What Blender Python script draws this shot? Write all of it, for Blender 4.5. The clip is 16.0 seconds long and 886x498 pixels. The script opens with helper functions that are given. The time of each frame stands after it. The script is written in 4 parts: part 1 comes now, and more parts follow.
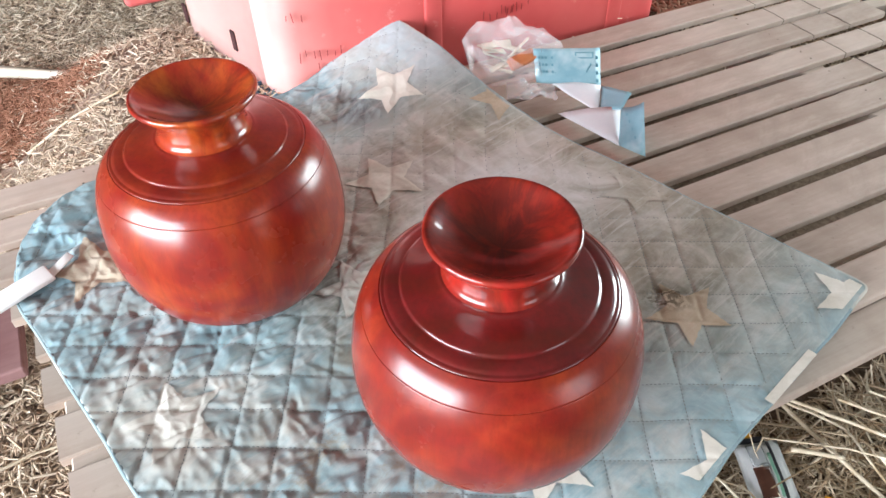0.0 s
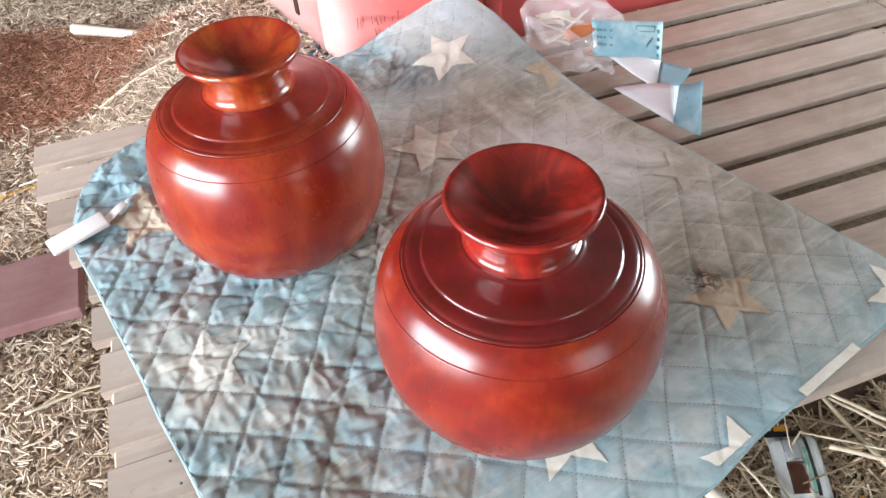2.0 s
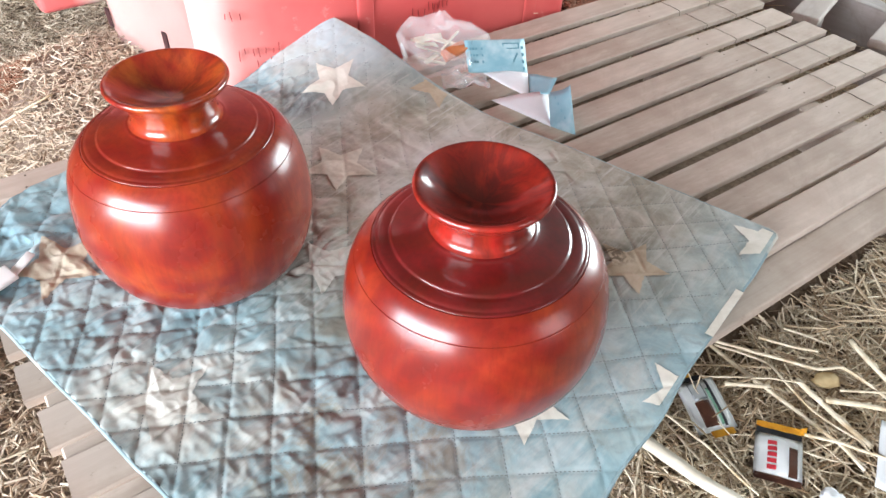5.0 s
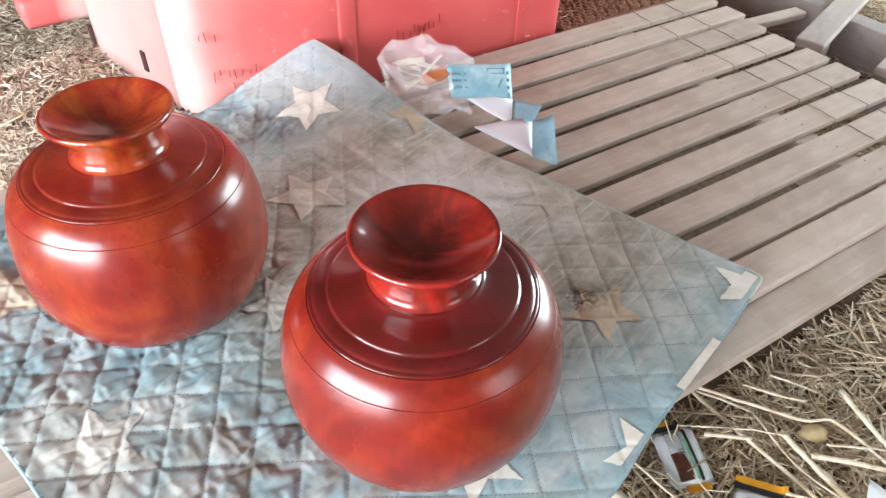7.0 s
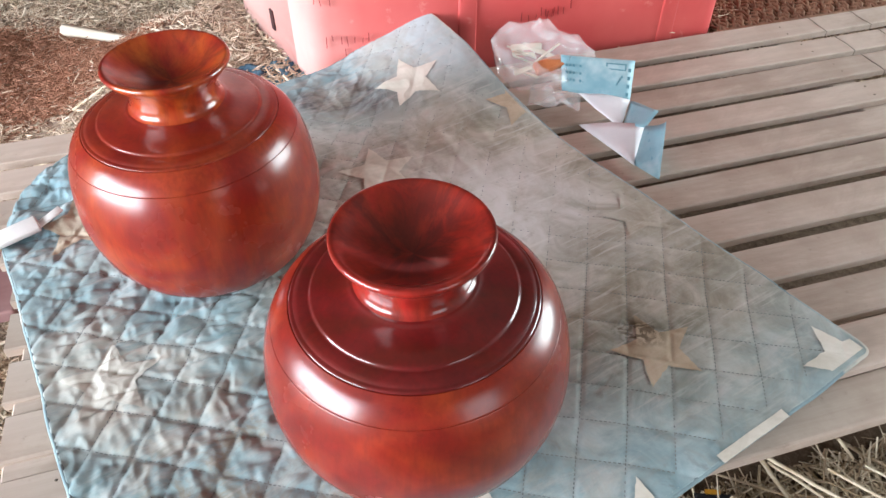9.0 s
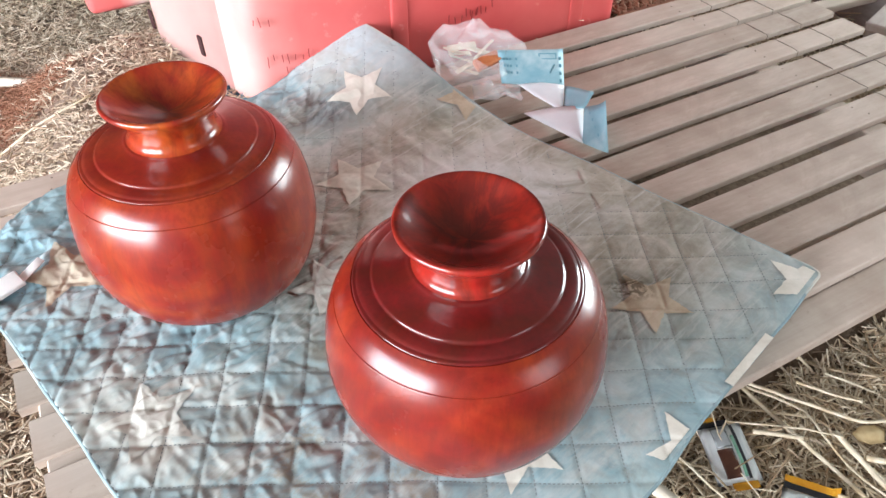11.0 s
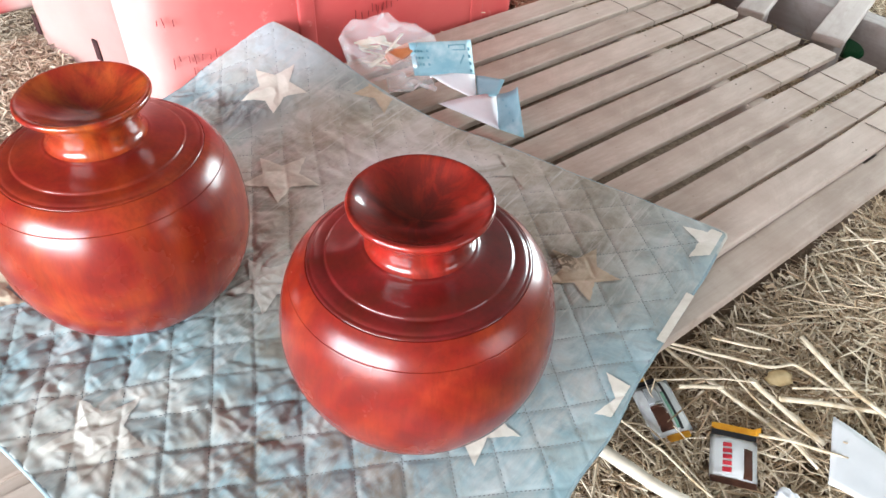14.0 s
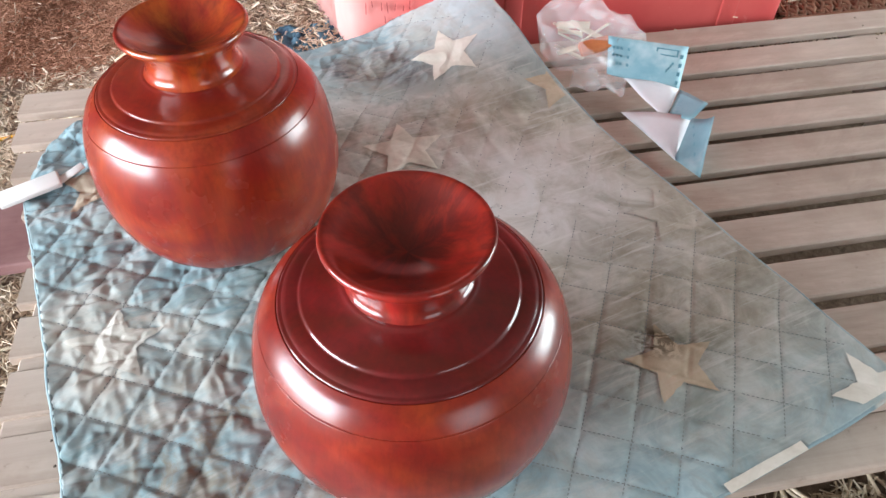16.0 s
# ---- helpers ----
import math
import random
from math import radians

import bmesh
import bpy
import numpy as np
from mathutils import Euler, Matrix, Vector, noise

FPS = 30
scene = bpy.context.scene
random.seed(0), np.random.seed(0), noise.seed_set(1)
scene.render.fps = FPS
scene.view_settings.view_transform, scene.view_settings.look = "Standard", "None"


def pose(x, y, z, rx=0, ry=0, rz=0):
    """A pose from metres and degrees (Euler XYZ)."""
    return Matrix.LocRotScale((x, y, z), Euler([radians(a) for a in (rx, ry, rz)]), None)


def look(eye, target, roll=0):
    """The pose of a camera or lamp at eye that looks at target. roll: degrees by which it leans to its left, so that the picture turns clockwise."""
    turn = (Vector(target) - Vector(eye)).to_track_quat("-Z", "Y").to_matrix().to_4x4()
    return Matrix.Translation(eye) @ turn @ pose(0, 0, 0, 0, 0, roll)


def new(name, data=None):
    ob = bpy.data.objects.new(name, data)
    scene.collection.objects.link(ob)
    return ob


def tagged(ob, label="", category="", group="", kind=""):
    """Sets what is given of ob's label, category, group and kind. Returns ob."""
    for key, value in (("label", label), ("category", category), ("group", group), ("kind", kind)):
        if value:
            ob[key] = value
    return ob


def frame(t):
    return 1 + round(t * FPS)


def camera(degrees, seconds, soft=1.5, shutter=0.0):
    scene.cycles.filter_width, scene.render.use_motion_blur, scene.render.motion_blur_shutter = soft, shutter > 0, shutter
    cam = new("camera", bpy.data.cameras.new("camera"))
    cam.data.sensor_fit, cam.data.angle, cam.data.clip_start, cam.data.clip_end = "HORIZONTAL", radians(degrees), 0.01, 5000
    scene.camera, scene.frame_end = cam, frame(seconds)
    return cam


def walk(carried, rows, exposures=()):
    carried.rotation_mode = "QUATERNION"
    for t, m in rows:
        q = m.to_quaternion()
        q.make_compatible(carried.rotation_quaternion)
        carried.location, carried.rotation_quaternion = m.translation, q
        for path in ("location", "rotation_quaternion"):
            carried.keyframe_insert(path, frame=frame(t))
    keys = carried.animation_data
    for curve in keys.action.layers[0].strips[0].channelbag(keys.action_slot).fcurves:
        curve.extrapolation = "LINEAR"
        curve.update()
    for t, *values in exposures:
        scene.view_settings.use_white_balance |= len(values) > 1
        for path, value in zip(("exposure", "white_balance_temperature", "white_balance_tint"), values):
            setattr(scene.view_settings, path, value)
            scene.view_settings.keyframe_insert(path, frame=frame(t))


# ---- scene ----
cam = camera(64.9, 16.0)
METRES, EYE, TILT, LEAN, TURN = 0.9, 0.755, -44.0, 0.8, 0.0
ROWS = [
    (0.0, 0.0, 0.0, 0.0, 0.0, 0.0, -0.0),
    (0.5, 0.0499, 0.0146, 0.0092, 3.57, -0.64, -1.66),
    (1.0, 0.0795, 0.0189, 0.0004, 6.53, -1.96, -4.08),
    (1.5, 0.0742, 0.0175, -0.0036, 7.43, -2.17, -5.07),
    (2.0, 0.0392, -0.0003, -0.0107, 5.54, -2.05, -3.29),
    (2.5, -0.0019, -0.0229, -0.0217, 0.74, -0.26, -0.51),
    (3.0, -0.0321, -0.0307, -0.0313, -4.43, -0.28, 2.66),
    (3.2, -0.0396, -0.0347, -0.0324, -5.86, 0.15, 3.76),
    (5.3, -0.0774, -0.0550, -0.0454, -8.21, 0.56, 4.04),
    (5.5, -0.0738, -0.0567, -0.0441, -8.92, 0.44, 4.22),
    (6.0, -0.0693, -0.0574, -0.0428, -12.34, 1.02, 5.65),
    (6.2, -0.0648, -0.0536, -0.0501, -13.39, 1.18, 6.26),
    (6.5, -0.0587, -0.0491, -0.0379, -11.59, 0.39, 6.03),
    (7.0, -0.002, -0.0207, -0.0124, -6.29, 1.45, 2.59),
    (7.5, 0.0648, 0.0073, -0.0006, -2.8, 1.0, 0.18),
    (8.0, 0.1133, 0.0279, 0.0054, 2.96, 0.19, -5.38),
    (8.5, 0.1302, 0.0349, 0.0129, 6.81, -0.59, -7.3),
    (9.0, 0.1359, 0.036, 0.0121, 6.85, -0.51, -7.28),
    (9.5, 0.1286, 0.0303, 0.0044, 5.41, -0.89, -6.49),
    (9.7, 0.1175, 0.0225, 0.0020, 4.40, -0.87, -6.05),
    (11.8, -0.0500, -0.0300, -0.0190, -5.10, 0.85, 4.07),
    (12.0, -0.0551, -0.0303, -0.0212, -5.44, 0.86, 4.0),
    (12.5, -0.0591, -0.0353, -0.0252, -5.3, 0.99, 3.5),
    (13.0, -0.0602, -0.0352, -0.0253, -5.99, 1.01, 3.68),
    (13.3, -0.0639, -0.0358, -0.0275, -7.69, 0.74, 3.99),
    (13.5, -0.0578, -0.0404, -0.0328, -9.58, 0.31, 5.07),
    (14.0, -0.0466, -0.0308, -0.0265, -10.46, -0.04, 5.78),
    (14.5, 0.0044, 0.0034, -0.0026, -4.49, -0.34, 2.36),
    (15.0, 0.0696, 0.0438, 0.0194, 1.5, -1.67, -2.2),
    (15.2, 0.0911, 0.048, 0.0349, 3.72, -2.58, -3.37),
    (15.5, 0.1351, 0.0688, 0.0427, 6.99, -2.83, -8.37),
    (16.0, 0.1651, 0.0747, 0.0449, 11.11, -4.14, -11.58),
]
EXPOSURES = [(0.0, 0.0), (1.4, -0.03), (2.5, 0.0), (6.1, 0.08), (7.2, 0.02), (9.0, -0.10), (12.2, 0.05), (14.0, 0.06), (15.5, -0.12), (16.0, -0.12)]
walk(cam, [(t, pose(0, 0, EYE, TILT, LEAN, TURN) @ pose(METRES * x, METRES * y, METRES * z, 90 + pitch, roll, yaw)) for t, x, y, z, yaw, pitch, roll in ROWS], EXPOSURES)

# ---- world and light ----
world = bpy.data.worlds.new("world")
scene.world = world
world.use_nodes = True
wn = world.node_tree
sky = wn.nodes.new("ShaderNodeTexSky")
sky.sky_type = "NISHITA"
sky.sun_disc = False
sky.sun_elevation, sky.sun_rotation = radians(64), radians(-70)
wn.links.new(sky.outputs[0], wn.nodes["Background"].inputs[0])
wn.nodes["Background"].inputs[1].default_value = 0.10


def area(name, m, sx, sy, watts, colour):
    data = bpy.data.lights.new(name, "AREA")
    data.shape, data.size, data.size_y, data.energy, data.color = "RECTANGLE", sx, sy, watts, colour
    ob = new(name, data)
    ob.matrix_world = m
    return ob


sun_data = bpy.data.lights.new("sun", "SUN")
sun_data.energy, sun_data.angle, sun_data.color = 3.0, radians(0.6), (1.0, 0.95, 0.88)
sun = new("sun", sun_data)
sun.matrix_world = look((-4.2, 1.5, 9), (0, 0, 0))
area("daylight_left_opening", look((-2.62, -1.75, 0.98), (0, 0.5, 0.4)), 2.9, 1.7, 510, (0.86, 0.92, 1.0))
area("daylight_right_opening", look((2.86, 2.0, 0.72), (0, 0.5, 0.3)), 1.4, 1.3, 150, (0.84, 0.97, 1.0))
area("daylight_back_opening", look((2.86, -1.7, 1.1), (0, 0.5, 0.3)), 1.6, 1.7, 38, (0.88, 0.94, 1.0))


# ---- materials ----
def material(name, rough=0.6, spec=0.4):
    m = bpy.data.materials.new(name)
    m.use_nodes = True
    b = m.node_tree.nodes["Principled BSDF"]
    b.inputs["Roughness"].default_value = rough
    b.inputs["Specular IOR Level"].default_value = spec
    return m, m.node_tree, b


def coords(nt, scale=(1, 1, 1), kind="Object", rot=(0, 0, 0)):
    tc = nt.nodes.new("ShaderNodeTexCoord")
    mp = nt.nodes.new("ShaderNodeMapping")
    mp.inputs["Scale"].default_value = scale
    mp.inputs["Rotation"].default_value = rot
    nt.links.new(tc.outputs[kind], mp.inputs[0])
    return mp.outputs[0]


def noise_tex(nt, vec, scale, detail=4, rough=0.55, distort=0.0):
    n = nt.nodes.new("ShaderNodeTexNoise")
    n.inputs["Scale"].default_value = scale
    n.inputs["Detail"].default_value = detail
    n.inputs["Roughness"].default_value = rough
    n.inputs["Distortion"].default_value = distort
    nt.links.new(vec, n.inputs["Vector"])
    return n.outputs["Fac"]


def ramp(nt, fac, stops):
    r = nt.nodes.new("ShaderNodeValToRGB")
    el = r.color_ramp.elements
    while len(el) < len(stops):
        el.new(0.5)
    for e, (p, c) in zip(el, stops):
        e.position = p
        e.color = (*c, 1) if len(c) == 3 else c
    nt.links.new(fac, r.inputs[0])
    return r.outputs[0]


def mix(nt, fac, a, b, mode="MIX"):
    m = nt.nodes.new("ShaderNodeMix")
    m.data_type, m.blend_type = "RGBA", mode
    for sock, v in ((m.inputs[0], fac), (m.inputs[6], a), (m.inputs[7], b)):
        if isinstance(v, (int, float)):
            sock.default_value = v
        elif isinstance(v, tuple):
            sock.default_value = (*v, 1)
        else:
            nt.links.new(v, sock)
    return m.outputs[2]


def bump(nt, b, height, strength=0.4, dist=0.002):
    n = nt.nodes.new("ShaderNodeBump")
    n.inputs["Strength"].default_value = strength
    n.inputs["Distance"].default_value = dist
    nt.links.new(height, n.inputs["Height"])
    nt.links.new(n.outputs[0], b.inputs["Normal"])


def grey(v):
    return (v, v, v)


def island(nt):
    g = nt.nodes.new("ShaderNodeNewGeometry")
    return g.outputs["Random Per Island"]


def per_object(nt):
    g = nt.nodes.new("ShaderNodeObjectInfo")
    return g.outputs["Random"]


def simple(name, stops, scale, rough=0.6, spec=0.4, stretch=(1, 1, 1), bump_s=0.2, bump_d=0.001, second=None, metal=0.0):
    m, nt, b = material(name, rough, spec)
    v = coords(nt, stretch)
    f = noise_tex(nt, v, scale, 6, 0.6)
    c = ramp(nt, f, stops)
    if second:
        f2 = noise_tex(nt, coords(nt), second[0], 4, 0.6)
        c = mix(nt, ramp(nt, f2, [(second[1], grey(0)), (second[2], grey(1))]), c, second[3])
    nt.links.new(c, b.inputs["Base Color"])
    b.inputs["Metallic"].default_value = metal
    if bump_s:
        bump(nt, b, f, bump_s, bump_d)
    return m


def jar_wood(name, seed, dark, orange, streak=0.0, soft=0.0, sheen=0.14, rays=False):
    """Varnished burl: marbled patches, growth rings and fine upright grain. dark and orange shift the heartwood; dark
    also carries painted shade.
    """
    m, nt, b = material(name, 0.42, sheen)
    v = coords(nt)
    if rays:
        # figure that runs out from the hollow of the cup
        flat = nt.nodes.new("ShaderNodeVectorMath")
        flat.operation = "MULTIPLY"
        flat.inputs[1].default_value = (1, 1, 0)
        nt.links.new(v, flat.inputs[0])
        way = nt.nodes.new("ShaderNodeVectorMath")
        way.operation = "NORMALIZE"
        nt.links.new(flat.outputs[0], way.inputs[0])
        less = nt.nodes.new("ShaderNodeVectorMath")
        less.operation = "SCALE"
        less.inputs["Scale"].default_value = 0.85
        nt.links.new(v, less.inputs[0])
        both = nt.nodes.new("ShaderNodeVectorMath")
        both.operation = "MULTIPLY_ADD"
        both.inputs[1].default_value = (0.026, 0.026, 0.026)
        nt.links.new(way.outputs[0], both.inputs[0])
        nt.links.new(less.outputs[0], both.inputs[2])
        v = both.outputs[0]
    off = nt.nodes.new("ShaderNodeVectorMath")
    off.inputs[1].default_value = (seed, seed * 1.7, seed * 0.6)
    nt.links.new(v, off.inputs[0])
    p = off.outputs[0]
    w = nt.nodes.new("ShaderNodeTexWave")
    w.wave_type, w.bands_direction = "RINGS", "X"
    w.inputs["Scale"].default_value = 7.0
    w.inputs["Distortion"].default_value = 9
    w.inputs["Detail"].default_value = 3
    w.inputs["Detail Scale"].default_value = 1.4
    nt.links.new(p, w.inputs["Vector"])
    big = noise_tex(nt, p, 7.5, 3, 0.5, 2.4)
    burl = noise_tex(nt, p, 34, 5, 0.65, 1.8)
    st = nt.nodes.new("ShaderNodeVectorMath")
    st.operation = "MULTIPLY"
    st.inputs[1].default_value = (1, 1, 0.12)
    nt.links.new(p, st.inputs[0])
    grain = noise_tex(nt, st.outputs[0], 230, 4, 0.6, 0.3)
    k = 1 - dark
    c = ramp(nt, big, [(0.27, (0.25 * k, 0.011 * k, 0.006 * k)), (0.42, (0.30 * k, 0.015 * k, 0.006 * k)), (0.58, (0.37 * k, 0.028 * k * orange, 0.007 * k)), (0.76, (0.46 * k, 0.056 * k * orange, 0.010 * k))])
    c = mix(nt, 0.24, c, ramp(nt, w.outputs["Fac"], [(0.1, (0.15 * k, 0.009, 0.007)), (0.55, (0.29 * k, 0.022 * k * orange, 0.011)), (0.95, (0.42 * k, 0.06 * k * orange, 0.018))]))
    c = mix(nt, ramp(nt, burl, [(0.34, grey(0.16)), (0.48, grey(0.0))]), c, (0.075 * k, 0.005, 0.004))
    c = mix(nt, ramp(nt, burl, [(0.58, grey(0.0)), (0.74, grey(0.16))]), c, (0.50 * k, 0.075 * k * orange, 0.02))
    c = mix(nt, ramp(nt, grain, [(0.36, grey(0.24)), (0.58, grey(0.0))]), c, (0.11 * k, 0.006, 0.004))
    if streak:
        s1 = noise_tex(nt, p, 19, 4, 0.6, 1.6)
        c = mix(nt, ramp(nt, s1, [(0.42, grey(streak)), (0.54, grey(0))]), c, (0.035, 0.004, 0.004))
        c = mix(nt, ramp(nt, s1, [(0.56, grey(0)), (0.70, grey(streak * 0.8))]), c, (0.42, 0.022 * orange, 0.014))
    nt.links.new(c, b.inputs["Base Color"])
    r = ramp(nt, noise_tex(nt, p, 24, 3), [(0.3, grey(0.40)), (0.7, grey(0.52))])
    nt.links.new(r, b.inputs["Roughness"])
    b.inputs["Coat Weight"].default_value = 1.0
    cr = ramp(nt, noise_tex(nt, p, 15, 4), [(0.3, grey(0.12 + soft)), (0.7, grey(0.20 + soft))])
    nt.links.new(cr, b.inputs["Coat Roughness"])
    bump(nt, b, grain, 0.05, 0.0004)
    return m


def quilt_cloth(name, shades, clean=0.0):
    """Cotton with the dust, varnish and grime of the whole mat and shade painted by the jars; clean thins these out."""
    m, nt, b = material(name, 0.9, 0.15)
    v = coords(nt)
    large = noise_tex(nt, v, 5.5, 5, 0.6, 0.6)
    mid = noise_tex(nt, v, 17, 5, 0.65, 0.8)
    weave = noise_tex(nt, v, 900, 2, 0.5)
    fresh = c = ramp(nt, mid, list(zip((0.3, 0.5, 0.72), shades)))
    # dust and varnish rubbed into the middle of the cloth
    sp = nt.nodes.new("ShaderNodeSeparateXYZ")
    nt.links.new(v, sp.inputs[0])

    def blob(cx, cy, rx, ry, soft):
        o = nt.nodes.new("ShaderNodeVectorMath")
        o.operation = "SUBTRACT"
        o.inputs[1].default_value = (cx, cy, 0)
        nt.links.new(v, o.inputs[0])
        s = nt.nodes.new("ShaderNodeVectorMath")
        s.operation = "MULTIPLY"
        s.inputs[1].default_value = (1 / rx, 1 / ry, 0)
        nt.links.new(o.outputs[0], s.inputs[0])
        ln = nt.nodes.new("ShaderNodeVectorMath")
        ln.operation = "LENGTH"
        nt.links.new(s.outputs[0], ln.inputs[0])
        ad = nt.nodes.new("ShaderNodeMath")
        ad.operation = "MULTIPLY_ADD"
        ad.inputs[1].default_value = 0.45
        nt.links.new(large, ad.inputs[0])
        nt.links.new(ln.outputs["Value"], ad.inputs[2])
        return ramp(nt, ad.outputs[0], [(0.60, grey(1)), (1.0, grey(0))])

    dust = blob(0.14, 0.69, 0.62, 0.42, 0.3)
    dust_col = ramp(nt, mid, [(0.3, (0.245, 0.225, 0.172)), (0.5, (0.42, 0.392, 0.328)), (0.7, (0.60, 0.57, 0.51))])
    c = mix(nt, dust, c, dust_col)
    spots0 = noise_tex(nt, v, 26, 5, 0.7, 0.6)
    brown = blob(-0.08, 0.29, 0.24, 0.17, 0.3)
    c = mix(nt, mix(nt, 1.0, brown, ramp(nt, spots0, [(0.44, grey(0.02)), (0.60, grey(0.68))]), "MULTIPLY"), c, (0.235, 0.175, 0.115))
    grime = blob(-0.18, 0.87, 0.17, 0.09, 0.3)
    c = mix(nt, mix(nt, 1.0, grime, ramp(nt, mid, [(0.38, grey(0.0)), (0.6, grey(0.9))]), "MULTIPLY"), c, (0.055, 0.048, 0.052))
    olive = blob(0.21, 0.55, 0.20, 0.16, 0.3)
    c = mix(nt, mix(nt, 1.0, olive, ramp(nt, spots0, [(0.40, grey(0.05)), (0.62, grey(0.6))]), "MULTIPLY"), c, (0.165, 0.158, 0.115))
    # olive-brown stain between the jars, darkened to paint in their shade
    shaded_stain = blob(-0.07, 0.47, 0.16, 0.13, 0.3)
    c = mix(nt, mix(nt, 1.0, shaded_stain, ramp(nt, mid, [(0.34, grey(0.15)), (0.60, grey(0.85))]), "MULTIPLY"), c, (0.15, 0.135, 0.095))
    rubbed = blob(0.08, 0.69, 0.22, 0.16, 0.3)
    c = mix(nt, mix(nt, 1.0, rubbed, ramp(nt, mid, [(0.36, grey(0.30)), (0.6, grey(0.80))]), "MULTIPLY"), c, (0.60, 0.58, 0.58))
    tip = blob(-0.06, 0.99, 0.20, 0.12, 0.3)
    c = mix(nt, mix(nt, 0.7, grey(0), tip), c, (0.49, 0.565, 0.585))
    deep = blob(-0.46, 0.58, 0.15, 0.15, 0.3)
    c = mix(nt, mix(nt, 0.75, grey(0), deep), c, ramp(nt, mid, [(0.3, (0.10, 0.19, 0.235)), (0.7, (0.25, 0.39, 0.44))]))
    # stain beside the far jar's foot, with its contact shade painted in
    shaded_smudge = blob(-0.10, 0.53, 0.11, 0.12, 0.3)
    c = mix(nt, mix(nt, 1.0, shaded_smudge, ramp(nt, spots0, [(0.40, grey(0.0)), (0.60, grey(0.75))]), "MULTIPLY"), c, (0.13, 0.115, 0.095))
    spots = noise_tex(nt, v, 42, 4, 0.7, 0.5)
    c = mix(nt, ramp(nt, spots, [(0.60, grey(0)), (0.72, grey(0.32))]), c, (0.13, 0.115, 0.09))

    def along(angle, sx, sy):
        """Coordinates drawn out along a direction of the cloth."""
        o = nt.nodes.new("ShaderNodeVectorMath")
        o.operation = "MULTIPLY"
        o.inputs[1].default_value = (sx, sy, 1)
        nt.links.new(coords(nt, (1, 1, 1), "Object", (0, 0, -angle)), o.inputs[0])
        return o.outputs[0]

    pale = noise_tex(nt, along(0.72, 3.5, 15), 1.6, 6, 0.7, 0.3)
    c = mix(nt, ramp(nt, pale, [(0.50, grey(0)), (0.68, grey(0.62))]), c, (0.56, 0.545, 0.52))
    wash = noise_tex(nt, v, 9, 5, 0.7, 1.0)
    c = mix(nt, ramp(nt, wash, [(0.48, grey(0)), (0.66, grey(0.42))]), c, (0.30, 0.262, 0.195))
    beige = blob(-0.24, 0.36, 0.17, 0.11, 0.3)
    c = mix(nt, mix(nt, 1.0, beige, ramp(nt, mid, [(0.38, grey(0.25)), (0.58, grey(0.85))]), "MULTIPLY"), c, (0.54, 0.51, 0.45))
    scr = noise_tex(nt, along(0.72, 10, 130), 1.3, 3, 0.6, 0.2)
    c = mix(nt, mix(nt, 1.0, dust, ramp(nt, scr, [(0.58, grey(0)), (0.70, grey(0.55))]), "MULTIPLY"), c, (0.62, 0.60, 0.57))
    if clean:
        c = mix(nt, clean, c, fresh)
    burnt = blob(0.236, 0.513, 0.045, 0.028, 0.3)
    c = mix(nt, mix(nt, 1.0, burnt, ramp(nt, noise_tex(nt, v, 85, 4, 0.7, 1.2), [(0.46, grey(0)), (0.58, grey(0.8))]), "MULTIPLY"), c, (0.085, 0.060, 0.035))
    nt.links.new(c, b.inputs["Base Color"])
    b.inputs["Sheen Weight"].default_value = 0.15
    hm = nt.nodes.new("ShaderNodeMath")
    hm.operation = "ADD"
    nt.links.new(mid, hm.inputs[0])
    nt.links.new(weave, hm.inputs[1])
    bump(nt, b, hm.outputs[0], 0.16, 0.0010)
    return m


def straw_material(name, lo, mid_c, hi):
    m, nt, b = material(name, 0.75, 0.25)
    c = ramp(nt, island(nt), [(0.0, lo), (0.45, mid_c), (1.0, hi)])
    f = noise_tex(nt, coords(nt), 150, 3)
    c = mix(nt, ramp(nt, f, [(0.35, grey(0.35)), (0.6, grey(0))]), c, tuple(x * 0.5 for x in mid_c))
    nt.links.new(c, b.inputs["Base Color"])
    return m


def slat_wood(name, lo, hi, stain):
    m, nt, b = material(name, 0.8, 0.2)
    v = coords(nt, (3, 60, 60))
    f = noise_tex(nt, v, 1.0, 6, 0.65, 0.4)
    c = ramp(nt, f, [(0.25, lo), (0.7, hi)])
    blot = noise_tex(nt, coords(nt), 9, 5, 0.65)
    c = mix(nt, ramp(nt, blot, [(0.45, grey(0)), (0.72, grey(0.7))]), c, stain)
    damp = noise_tex(nt, coords(nt, (1, 2.2, 1)), 5, 6, 0.7, 0.6)
    c = mix(nt, ramp(nt, damp, [(0.50, grey(0)), (0.64, grey(0.45))]), c, tuple(x * 0.80 for x in stain))
    specks = noise_tex(nt, coords(nt), 70, 5, 0.75)
    c = mix(nt, ramp(nt, specks, [(0.62, grey(0)), (0.74, grey(0.55))]), c, tuple(x * 0.45 for x in stain))
    rnd = per_object(nt)
    c = mix(nt, 0.3, c, mix(nt, rnd, tuple(x * 0.72 for x in lo), tuple(min(1, x * 1.1) for x in hi)))
    nt.links.new(c, b.inputs["Base Color"])
    bump(nt, b, f, 0.35, 0.0012)
    return m


